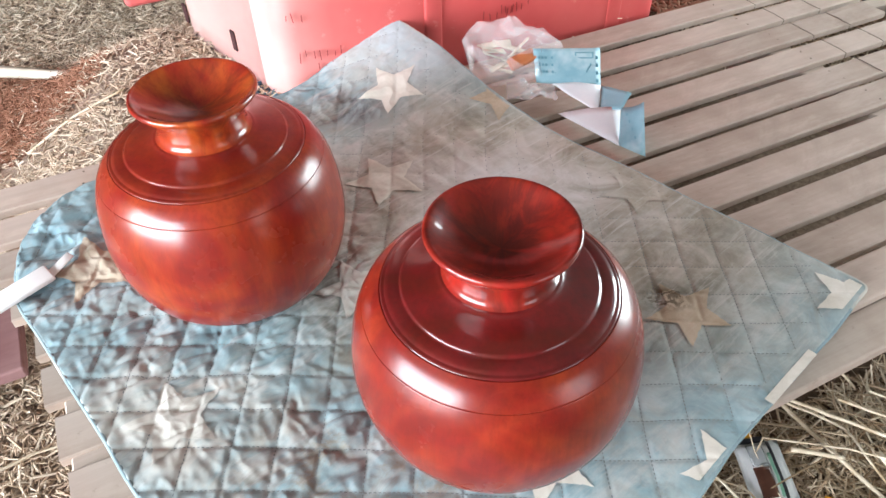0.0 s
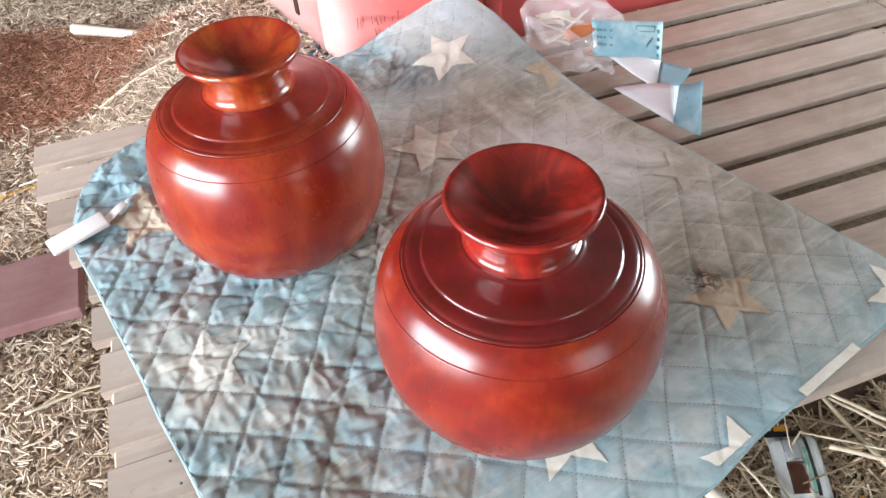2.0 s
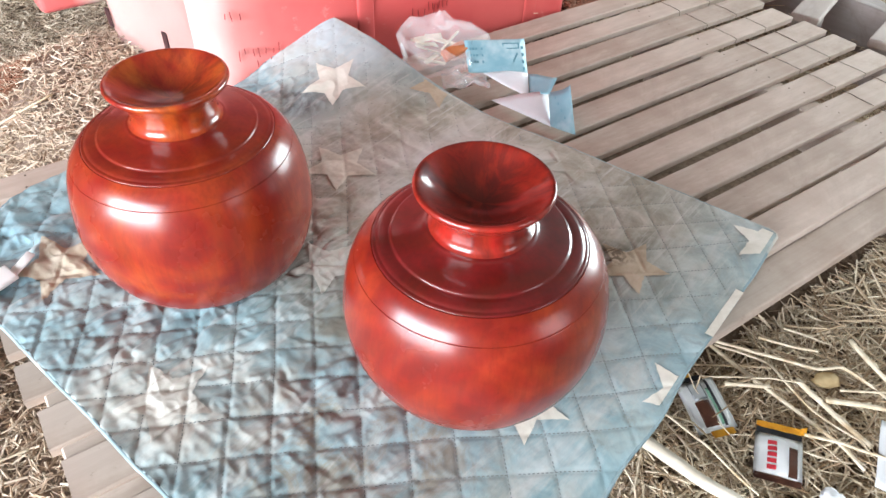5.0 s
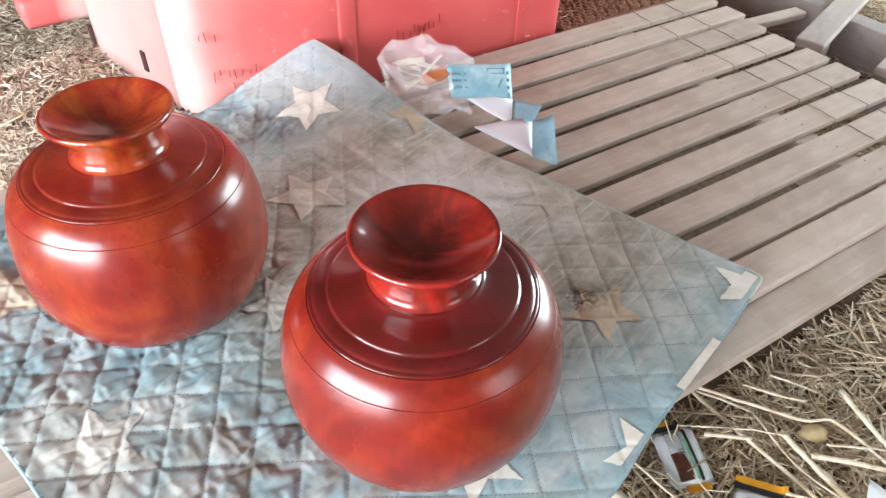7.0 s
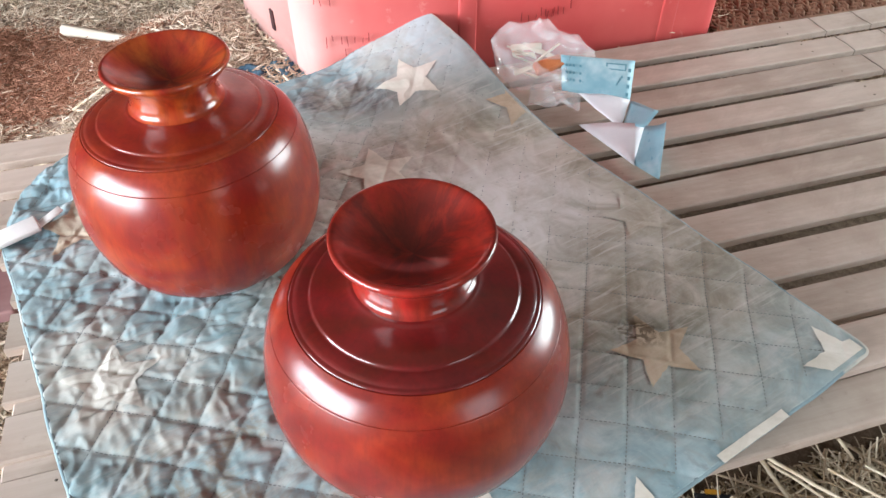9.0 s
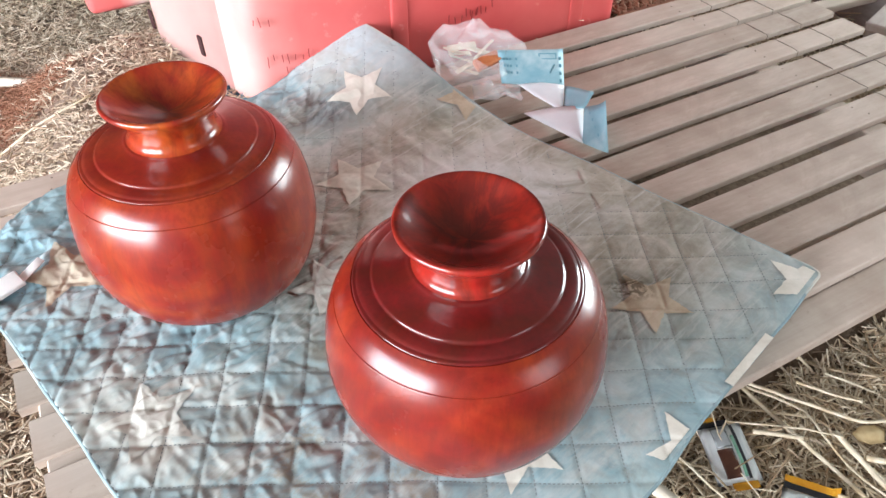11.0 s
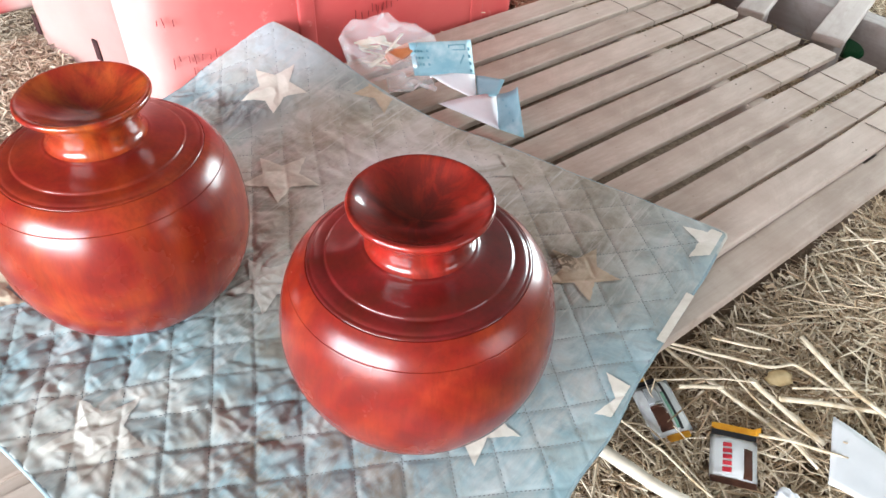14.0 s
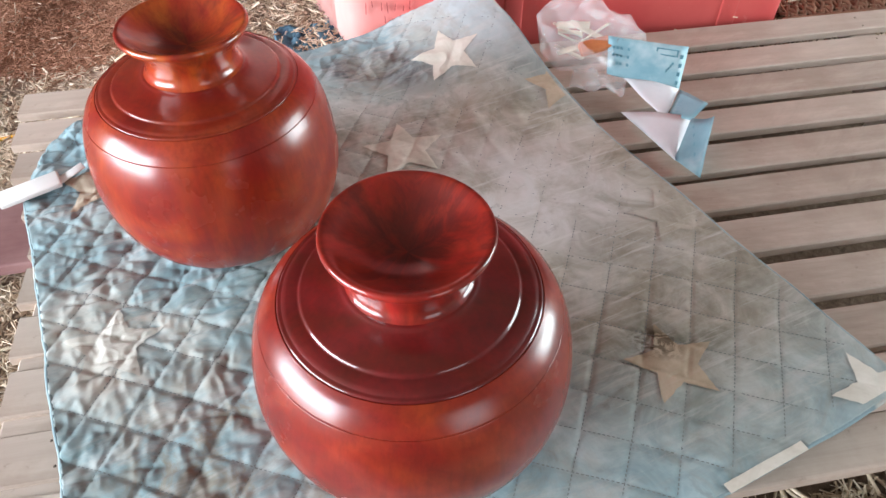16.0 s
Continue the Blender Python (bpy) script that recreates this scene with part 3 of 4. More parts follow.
# ---- slatted bench ----
def slat_mesh(name, length, width, seed):
    """One weathered slat, along x from 0, with softened, slightly uneven edges."""
    bm = bmesh.new()
    n = 22
    rnd = random.Random(seed)
    prof = [(-0.5, -1), (0.5, -1), (0.5, -0.12), (0.46, 0), (-0.46, 0), (-0.5, -0.12)]
    rings = []
    for i in range(n + 1):
        x = length * i / n
        w = width * (1 + 0.025 * noise.noise(Vector((x * 5, seed * 3.1, 0))))
        off = 0.0018 * noise.noise(Vector((x * 3, seed * 1.7, 5)))
        dz = 0.0012 * noise.noise(Vector((x * 4, seed, 9)))
        rings.append([bm.verts.new((x, off + w * a + rnd.uniform(-0.0004, 0.0004), SLAT_T * b + dz)) for a, b in prof])
    for a, b in zip(rings, rings[1:]):
        for k in range(6):
            bm.faces.new((a[k], b[k], b[(k + 1) % 6], a[(k + 1) % 6]))
    bm.faces.new(rings[0])
    bm.faces.new(rings[-1][::-1])
    bmesh.ops.recalc_face_normals(bm, faces=bm.faces[:])
    return bm


bench = thing("slatted_bench", (0, 0, 0), "low weathered wooden slatted bench standing in straw", "bench")
PITCH = 0.0698
rb = random.Random(5)
for k in range(10):
    v0 = 0.2785 + PITCH * k
    u0 = -0.183 - 0.080 * smoothstep(v0, 0.52, 0.9) + rb.uniform(-0.007, 0.007)
    u1 = 1.278 + rb.uniform(-0.012, 0.012)
    slat = part("slat", slat_mesh("slat", u1 - u0, 0.0528 if k else 0.053, k + 1), "slat", bench, smooth=False)
    slat.matrix_local = BENCH @ pose(u0, v0 + (0.006 if k == 0 else 0), SLAT_TOP + rb.uniform(-0.0015, 0.001), 0, 0, rb.uniform(-0.15, 0.15))
end_board = part("end_board", box(0.125, 0.40, 0.016, 0.002, 1), "slat", bench, smooth=False)
end_board.matrix_local = BENCH @ pose(-0.112, 0.470, SLAT_TOP - 0.0195)
for u in (-0.12, 0.45, 1.018):
    beam = part("crossbeam", box(0.045, 0.66, 0.07, 0.003, at=(0, 0, 0)), "slat", bench, smooth=False)
    beam.matrix_local = BENCH @ pose(u, 0.583, SLAT_TOP - SLAT_T - 0.072)
for u in (-0.12, 1.018):
    for v in (0.29, 0.80):
        leg = part("leg", box(0.05, 0.05, 0.13, 0.003), "slat", bench, smooth=False)
        leg.matrix_local = BENCH @ pose(u + 0.05, v, -0.03)
rail = part("front_rail", box(1.45, 0.052, 0.016, 0.003), "slat", bench, smooth=False)
rail.matrix_local = BENCH @ pose(0.545, 0.2370, 0.134)


# ---- quilt ----
QN, QR, QF, QL = Vector((-0.048, 0.039)), Vector((0.466, 0.530)), Vector((-0.108, 1.068)), Vector((-0.565, 0.610))
QUILT_Z = 0.178


def quilt_flat(s, t):
    return QN * (1 - s) * (1 - t) + QR * s * (1 - t) + QF * s * t + QL * (1 - s) * t


def round_corner(s, t):
    x, y = 2 * s - 1, 2 * t - 1
    rr = 0.42 if (x < 0 and y > 0) else (0.10 if (x > 0 and y > 0) else 0.022)
    dx, dy = (abs(x) - (1 - rr)) / rr, (abs(y) - (1 - rr)) / rr
    if dx > 0 and dy > 0:
        k = max(dx, dy) / math.hypot(dx, dy)
        dx, dy = dx * k, dy * k
        x = math.copysign(1 - rr + dx * rr, x)
        y = math.copysign(1 - rr + dy * rr, y)
    return (x + 1) / 2, (y + 1) / 2


# two families of stitch lines make a square grid across the cloth
def grid_index(i, x, y):
    if i == 0:
        g = (x + 0.16) / 0.0402 if x < -0.12 else 1 + (x + 0.12) / 0.0431
    else:
        g = (y - 0.289) / 0.0402 + 0.25 * smoothstep(x, -0.05, 0.2)
    return g + 0.10 * noise.noise(Vector((x * 7, y * 7, i * 5.0)))


def line_dist(i, x, y):
    g = grid_index(i, x, y)
    return abs((g + 0.5) % 1 - 0.5) * 0.0405


def line_on(i, x, y):
    """How strongly the stitched lines still show: flattened under the dust on the far half."""
    far = smoothstep(y - 0.25 * x, 0.52, 0.68)
    left = smoothstep(-x, 0.05, 0.16)
    return 1 - (0.86 if i == 1 else 0.66) * far * (1 - 0.6 * left)


def quilt_height(x, y):
    z = QUILT_Z + 0.010 * smoothstep(-x, -0.15, 0.25) + 0.006 * smoothstep(y, 0.4, 0.75)
    puff = 1.0
    for i in (0, 1):
        d = line_dist(i, x, y)
        puff = min(puff, 1 - line_on(i, x, y) * (1 - smoothstep(d, 0.0, 0.0042)))
    fx, fy = grid_index(0, x, y) % 1, grid_index(1, x, y) % 1
    left = smoothstep(-x + 0.3 * (y - 0.4), -0.12, 0.15)
    cell = noise.cell(Vector((math.floor(grid_index(0, x, y)) + 0.5, math.floor(grid_index(1, x, y)) + 0.5, 0)))
    calm = 1 - 0.85 * smoothstep(y + 0.3 * x, 0.50, 0.64)
    z += (0.0008 + 0.0004 * left) * puff * (0.5 + 0.5 * calm)
    # each square rises to a low point, so that its lit and shaded sides meet along the diagonal
    z += (0.0003 + (0.0009 + 0.0013 * abs(cell)) * left * (0.4 + 0.6 * calm)) * 2 * min(fx, fy, 1 - fx, 1 - fy)
    wr = -abs(noise.noise(Vector((x * 38, y * 34, 1.5)))) * 0.0022 - abs(noise.noise(Vector((x * 90 + y * 40, y * 75, 3.5)))) * 0.0015 + noise.noise(Vector((x * 14, y * 12, 2.5))) * 0.0012 + noise.noise(Vector((x * 70, y * 55, 4.5))) * 0.0009
    # drawn-out creases that run aslant through the stitched squares
    a, b = x * 0.80 + y * 0.60, -x * 0.60 + y * 0.80
    wr -= 0.0026 * max(0.0, 0.24 - abs(noise.noise(Vector((a * 22, b * 62, 11.5))))) / 0.24 * (0.6 + 0.8 * noise.noise(Vector((x * 9, y * 9, 13.5))))
    z += wr * (0.26 + 1.05 * left) * calm
    # soft creases across the far half
    f = math.sin((x * 0.62 + y * 0.78) * 85 + 5 * noise.noise(Vector((x * 5, y * 5, 8))))
    z += 0.0006 * max(0, f) ** 3 * smoothstep(y, 0.6, 0.75)
    # rumples at the grimy far corner and at the turned-up edge
    g = math.exp(-(((x + 0.17) / 0.13) ** 2 + ((y - 0.88) / 0.09) ** 2))
    z += g * (0.0065 * noise.noise(Vector((x * 26, y * 26, 2.2))) - 0.0045 * abs(noise.noise(Vector((x * 48, y * 40, 6.2)))))
    e = math.exp(-(((x + 0.47) / 0.10) ** 2 + ((y - 0.60) / 0.11) ** 2))
    z += e * (0.012 * noise.noise(Vector((x * 22, y * 22, 7.2))) + 0.004 + 0.006 * noise.noise(Vector((x * 50, y * 50, 9.2))))
    u, v = uv(x, y)
    over = max(0.0, 0.17 - v)
    z -= 0.9 * over * over + 0.18 * over
    return z


def quilt_point(x, y, lift=0.0):
    """Where a point of the cloth lies: its far corner slopes up to the barrier."""
    u, v = uv(x, y)
    return Vector((x, y, quilt_height(x, y) + lift + 0.066 * smoothstep(v, 0.66, 0.99) * smoothstep(u, 0.21, 0.42)))


def cloth_st(p):
    """The cloth's own coordinates of a point of the plan, by Newton steps on the four-cornered sheet."""
    s, t = 0.5, 0.5
    for _ in range(6):
        f = quilt_flat(s, t) - p
        ds = (QR - QN) * (1 - t) + (QF - QL) * t
        dt = (QL - QN) * (1 - s) + (QF - QR) * s
        det = ds.x * dt.y - ds.y * dt.x
        s -= (f.x * dt.y - f.y * dt.x) / det
        t -= (ds.x * f.y - ds.y * f.x) / det
    return s, t


def inside(p, margin):
    s, t = cloth_st(p)
    if not (margin < s < 1 - margin and margin < t < 1 - margin):
        return False
    return not (s < 0.21 and t > 0.79 and math.hypot(0.21 - s, t - 0.79) > 0.19)


def build_quilt():
    ob = thing("quilted_mat", (0, 0, 0), "faded blue quilted cotton mat with cream stars, stained and dusty", "mat")
    n = 400
    verts, faces = [], []
    for j in range(n + 1):
        for i in range(n + 1):
            s, t = round_corner(i / n, j / n)
            p = quilt_flat(s, t)
            p = p + Vector((noise.noise(Vector((p.x * 11, p.y * 11, 21))), noise.noise(Vector((p.x * 11, p.y * 11, 27))))) * 0.0045
            verts.append(tuple(quilt_point(p.x, p.y)))
    for j in range(n):
        for i in range(n):
            a = j * (n + 1) + i
            faces.append((a, a + 1, a + n + 2, a + n + 1))
    rim = [i for i in range(n)] + [n + j * (n + 1) for j in range(n)] + [n * (n + 1) + n - i for i in range(n)] + [(n - j) * (n + 1) for j in range(n)]
    under = {}
    for k in rim:
        under[k] = len(verts)
        x, y, z = verts[k]
        verts.append((x, y, z - 0.007))
    for a, b in zip(rim, rim[1:] + rim[:1]):
        faces.append((b, a, under[a], under[b]))
    me = bpy.data.meshes.new("cloth_top")
    me.from_pydata(verts, [], faces)
    me.materials.append(MAT["quilt"])
    for p in me.polygons:
        p.use_smooth = True
    top = new("cloth_top", me)
    top.parent = ob
    bm = bmesh.new()
    ring_pts = [Vector(verts[k]) + Vector((0, 0, -0.0022)) for k in rim[::3]]
    ring_pts += ring_pts[:2]
    tube(ring_pts, 0.0024, 8, bm=bm)
    part("hem", bm, "hem", ob, "narrow bound hem, frayed cream in places")
    # stitches
    bm_v, bm_f = [], []
    rs = random.Random(3)
    for i in (0, 1):
        d = Vector((0, 1)) if i == 0 else Vector((1, 0))
        nrm = Vector((1, 0)) if i == 0 else Vector((0, 1))
        for m in range(-11, 24):
            for q in range(-146, 266):
                along = q * 0.0042
                # walk onto the line by a few Newton steps
                c = m * 0.0405 - 0.16 if i == 0 else m * 0.0402 + 0.289
                for _ in range(3):
                    g = grid_index(i, c, along) if i == 0 else grid_index(i, along, c)
                    c += (m - g) * 0.0405
                base = Vector((c, along)) if i == 0 else Vector((along, c))
                if not inside(base, 0.02) or rs.random() > line_on(i, base.x, base.y) * 0.93:
                    continue
                p0, p1 = base - d * 0.0012, base + d * 0.0012
                k = len(bm_v)
                for p, sg in ((p0, -1), (p0, 1), (p1, 1), (p1, -1)):
                    c2 = p + nrm * sg * 0.00048
                    bm_v.append(tuple(quilt_point(c2.x, c2.y, 0.0005)))
                bm_f.append((k, k + 3, k + 2, k + 1))
    me = bpy.data.meshes.new("stitching")
    me.from_pydata(bm_v, [], bm_f)
    me.materials.append(MAT["thread"])
    st = new("stitching", me)
    st.parent = ob
    st["kind"] = "stuff"
    return ob


quilt = build_quilt()


def star_patch(cx, cy, r, turn, mat):
    """A five-pointed star of thin cloth that follows the quilt, cut where the quilt ends."""
    bm = bmesh.new()
    out = []
    for k in range(10):
        a = turn + math.pi * k / 5
        rr = r if k % 2 == 0 else r * 0.46
        out.append(Vector((cx + rr * math.cos(a), cy + rr * math.sin(a))))
    edge = []
    for k in range(10):
        for q in range(11):
            p = out[k].lerp(out[(k + 1) % 10], q / 11)
            edge.append(p + Vector((noise.noise(Vector((p.x * 160, p.y * 160, 1))), noise.noise(Vector((p.x * 160, p.y * 160, 7))))) * 0.0012)

    def clip(p):
        s, t = cloth_st(p)
        return quilt_flat(min(0.992, max(0.006, s)), min(0.992, max(0.006, t)))

    c = Vector((cx, cy))
    rings = []
    n = 28
    for k in range(1, n + 1):
        ring = []
        for p in edge:
            q = clip(c.lerp(p, k / n))
            ring.append(bm.verts.new(quilt_point(q.x, q.y, 0.0010)))
        rings.append(ring)
    q = clip(c)
    mid = bm.verts.new(quilt_point(q.x, q.y, 0.0010))
    m = len(edge)
    for i in range(m):
        bm.faces.new((mid, rings[0][i], rings[0][(i + 1) % m]))
        for a, b in zip(rings, rings[1:]):
            bm.faces.new((a[i], b[i], b[(i + 1) % m], a[(i + 1) % m]))
    bmesh.ops.remove_doubles(bm, verts=bm.verts[:], dist=0.00005)
    return part("star_patch", bm, mat, quilt)


for cx, cy, r, turn, mat in (
        (0.256, 0.494, 0.047, 0.82, "star_tan"), (-0.083, 0.715, 0.053, 0.84, "star"), (-0.083, 0.904, 0.051, 0.86, "star"),
        (-0.260, 0.360, 0.050, 0.80, "star_faded"), (-0.404, 0.556, 0.054, 0.86, "star_tan"), (0.083, 0.318, 0.047, 0.74, "star"),
        (0.441, 0.513, 0.047, 0.96, "star"), (0.2475, 0.3075, 0.046, 0.66, "star"), (0.077, 0.893, 0.048, 0.84, "star_tan"),
        (-0.104, 0.528, 0.047, 0.80, "star_faded"), (0.240, 0.694, 0.046, 0.82, "star_worn")):
    star_patch(cx, cy, r, turn, mat)
edge_bm = bmesh.new()
for k in range(13):
    p = Vector((0.373, 0.436)).lerp(Vector((0.309, 0.377)), k / 12)
    q = p + Vector((-0.0065, 0.0065))
    edge_bm.verts.new(quilt_point(p.x, p.y, 0.0012))
    edge_bm.verts.new(quilt_point(q.x, q.y, 0.0012))
edge_bm.verts.ensure_lookup_table()
for k in range(12):
    edge_bm.faces.new([edge_bm.verts[2 * k + m] for m in (0, 2, 3, 1)])
part("edge_patch", edge_bm, "star", quilt, "cream strip of patched hem")


# ---- turned wooden jars ----
BODY = [(0.0, 0.0), (0.066, 0.0), (0.077, 0.003), (0.0945, 0.018), (0.1088, 0.039), (0.1190, 0.065), (0.1230, 0.090), (0.1220, 0.112), (0.1186, 0.132), (0.1147, 0.1450), (0.1103, 0.1548)]
LOW_BELLY = [(0.0, 0.0), (0.074, 0.0), (0.086, 0.003), (0.1035, 0.018), (0.1150, 0.039), (0.1218, 0.064), (0.1238, 0.086)] + BODY[7:]
SHOULDER = [(0.1098, 0.1557), (0.1055, 0.1622), (0.1003, 0.1680), (0.0950, 0.1722)]
CUP = [(0.0465, 0.1880), (0.0430, 0.1915), (0.0412, 0.198), (0.0422, 0.206), (0.0470, 0.2145), (0.0535, 0.2216), (0.0575, 0.2260), (0.0590, 0.2290), (0.0580, 0.2316), (0.0555, 0.2320),
       (0.0515, 0.2296), (0.0420, 0.2222), (0.0290, 0.2147), (0.0140, 0.2102), (0.0, 0.2092)]


def wooden_jar(at, mat, turn, tall, belly, label):
    ob = thing("wooden_jar", pose(*at, 0, 0, turn) @ Matrix.Diagonal((1, 1, tall, 1)), label, "jar", "pair of turned wooden jars")
    body = smooth_profile(belly, 7)
    body += [(0.1100, 0.15515), (0.1096, 0.1549), (0.0, 0.1540)]
    part("body", lathe(body), mat, ob, "rounded polished wooden belly")
    band = [(0.0, 0.1550), (0.1096, 0.1550), (0.1098, 0.1552)] + smooth_profile(SHOULDER, 6) + [(0.0946, 0.1723), (0.0942, 0.1719), (0.0, 0.1700)]
    part("upper_band", lathe(band), mat, ob)
    top = [(0.0, 0.1702), (0.0942, 0.1720), (0.0939, 0.1727), (0.0921, 0.1741), (0.0908, 0.1737), (0.0902, 0.1746), (0.0865, 0.1757), (0.0797, 0.1771), (0.0785, 0.1771),
           (0.0779, 0.1783), (0.0771, 0.1792), (0.0759, 0.1796), (0.0640, 0.1822), (0.0560, 0.1844), (0.0510, 0.1860), (0.0485, 0.1873), (0.0470, 0.1886), (0.0, 0.1886)]
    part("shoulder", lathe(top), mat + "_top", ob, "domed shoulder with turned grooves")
    cup = [(0.0, 0.1880)] + smooth_profile(CUP, 6)
    part("flared_neck", lathe(cup), mat + "_cup", ob, "flared dished neck with a rounded lip")
    return ob


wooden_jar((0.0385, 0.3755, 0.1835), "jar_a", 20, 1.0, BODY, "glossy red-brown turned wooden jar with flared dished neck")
wooden_jar((-0.2362, 0.5653, 0.1835), "jar_b", 130, 1.012, LOW_BELLY, "glossy orange-brown turned wooden jar with flared dished neck")


# ---- the shed that closes the place ----
def wall(name, at, size, label, mat="shed_wood", holes=()):
    """A wall along its longer side, with real openings (from, to, bottom, top) along that side."""
    bm = bmesh.new()
    along = 0 if size[0] > size[1] else 1
    half = size[along] / 2
    cuts = sorted(holes)
    pos = -half
    pieces = []
    for a, b, lo, hi in cuts:
        pieces.append((pos, a, 0, size[2]))
        if lo > 0:
            pieces.append((a, b, 0, lo))
        if hi < size[2]:
            pieces.append((a, b, hi, size[2]))
        pos = b
    pieces.append((pos, half, 0, size[2]))
    for a, b, lo, hi in pieces:
        if along == 0:
            box(b - a, size[1], hi - lo, at=((a + b) / 2, 0, lo), bm=bm)
        else:
            box(size[0], b - a, hi - lo, at=(0, (a + b) / 2, lo), bm=bm)
    ob = finish(name, bm, mat, False)
    ob.location = at
    return tagged(ob, label, "wall", kind="structure")


wall("wall_north", (0.1, 4.3, -0.03), (5.8, 0.08, 2.7), "dark weathered board wall of an open shed")
wall("wall_south", (0.1, -3.2, -0.03), (5.8, 0.08, 2.7), "dark weathered board wall of an open shed")
wall("wall_west", (-2.75, 0.55, -0.03), (0.08, 7.42, 2.7), "dark board wall with a wide opening", holes=[(-3.45, -0.75, 0, 2.0)])
wall("wall_east", (2.95, 0.55, -0.03), (0.08, 7.42, 2.7), "dark board wall with two openings", holes=[(-2.85, -1.65, 0.2, 2.0), (0.8, 2.1, 0, 2.1)])
roof = finish("ceiling", box(6.2, 8.0, 0.1, at=(0.1, 0.55, 2.68)), "thatch", False)
tagged(roof, "brown thatched underside of the shed roof", "ceiling", kind="structure")


# ---- red plastic barrier ----
BA, BB, BC = Vector((-0.245, 0.960)), Vector((0.405, 1.255)), Vector((-0.499, 1.255))


def rounded_prism(poly, z0, z1, r, seg=6):
    """A prism over a plan with its upright corners rounded."""
    bm = bmesh.new()
    n = len(poly)
    pts = []
    for i in range(n):
        p, a, b = poly[i], poly[i - 1], poly[(i + 1) % n]
        da, db = (a - p).normalized(), (b - p).normalized()
        ang = da.angle(db)
        k = r / math.tan(ang / 2)
        s0, s1 = p + da * k, p + db * k
        for q in range(seg + 1):
            t = q / seg
            pts.append((1 - t) ** 2 * s0 + 2 * t * (1 - t) * p + t * t * s1)
    levels = [(z0, 0.012), (z0 + 0.004, 0.004), (z0 + 0.014, 0.0), (z1, 0.0)]
    c = sum(poly, Vector((0, 0))) / n
    rings = [[bm.verts.new((*(p + (c - p).normalized() * inset), z)) for p in pts] for z, inset in levels]
    m = len(pts)
    for a, b in zip(rings, rings[1:]):
        for i in range(m):
            bm.faces.new((a[i], a[(i + 1) % m], b[(i + 1) % m], b[i]))
    bm.faces.new(rings[0][::-1])
    bm.faces.new(rings[-1])
    bmesh.ops.recalc_face_normals(bm, faces=bm.faces[:])
    return bm


def build_barrier():
    ob = thing("road_barrier", (0, 0, 0), "red hollow plastic road barrier, daylight painted pale on its end", "barrier")
    z0, z1 = 0.132, 0.86
    face = (BB - BA).normalized()
    back = BC - BA
    inn = Vector((-face.y, face.x))
    poly = [BA + (BA - BC).normalized() * -0.004, BB, BB + back * 0.95, BA + back * 0.99]
    part("shell", rounded_prism(poly, z0, z1, 0.042), "barrier", ob)
    # end in painted daylight, a thin moulded panel that wraps the corner
    d = (BC - BA).normalized()
    out = Vector((-d.y, d.x))
    if out.dot(BA - BB) < 0:
        out = -out
    lens = (BC - BA).length
    bm = bmesh.new()
    n, mrows = 40, 14
    grid = []
    for j in range(mrows + 1):
        z = z0 + 0.002 + (z1 - z0 - 0.004) * j / mrows
        row = []
        for i in range(n + 1):
            s = 0.070 + (lens - 0.085) * i / n
            bulge = 0.002 + 0.004 * math.sin(math.pi * i / n)
            edge = 0.0075 * (1 - smoothstep(min(s - 0.070, lens - 0.015 - s), 0.0, 0.03))
            p = BA + d * s + out * (bulge - edge)
            row.append(bm.verts.new((p.x, p.y, z)))
        grid.append(row)
    for a, b in zip(grid, grid[1:]):
        for i in range(n):
            bm.faces.new((a[i], a[i + 1], b[i + 1], b[i]))
    bmesh.ops.solidify(bm, geom=bm.faces[:], thickness=0.006)
    bmesh.ops.recalc_face_normals(bm, faces=bm.faces[:])
    panel = part("end_panel", bm, "barrier", ob, "pale pink end panel, daylight painted into its colour")
    # ribs moulded into the long face
    for s, w in ((0.245, 0.030), (0.60, 0.030)):
        p = BA + face * s + inn * 0.0022
        rib = part("moulded_rib", box(w, 0.008, z1 - z0 - 0.03, 0.0035, 2), "barrier", ob)
        rib.matrix_local = pose(p.x, p.y, z0 + 0.015, 0, 0, math.degrees(math.atan2(face.y, face.x)))
    # grip slots in the end
    for s, z, h in ((0.165, 0.183, 0.036), (0.355, 0.165, 0.036)):
        p = BA + d * s + out * 0.0065
        slot = part("grip_slot", box(0.014, 0.004, h, 0.0019, 2), "slot", panel, "dark grip slot")
        slot.matrix_local = pose(p.x, p.y, z, 0, 0, math.degrees(math.atan2(d.y, d.x)))
    # scratched tally marks
    rt = random.Random(8)
    for s0, z, cnt in ((0.022, 0.225, 7), (0.335, 0.225, 6), (0.375, 0.232, 5), (0.010, 0.29, 3), (0.05, 0.205, 3)):
        for k in range(cnt):
            p = BA + face * (s0 + 0.011 * k + rt.uniform(-0.002, 0.002)) - inn * 0.0004
            mark = part("scratch_mark", box(0.0010, 0.0014, rt.uniform(0.006, 0.018)), "scratch", ob, smooth=False)
            mark.matrix_local = pose(p.x, p.y, z + rt.uniform(-0.008, 0.004), 0, rt.uniform(-8, 8), math.degrees(math.atan2(face.y, face.x)))
    # coupling lug
    for (cx, cy), z, (sx, sy, sz) in (((-0.590, 1.375), 0.155, (0.13, 0.10, 0.055)), ((-0.62, 1.39), 0.210, (0.20, 0.12, 0.30))):
        lug = part("coupling_lug", box(sx, sy, sz, 0.012, 3), "barrier", ob)
        lug.matrix_local = pose(cx, cy, z, 0, 0, 28)


build_barrier()


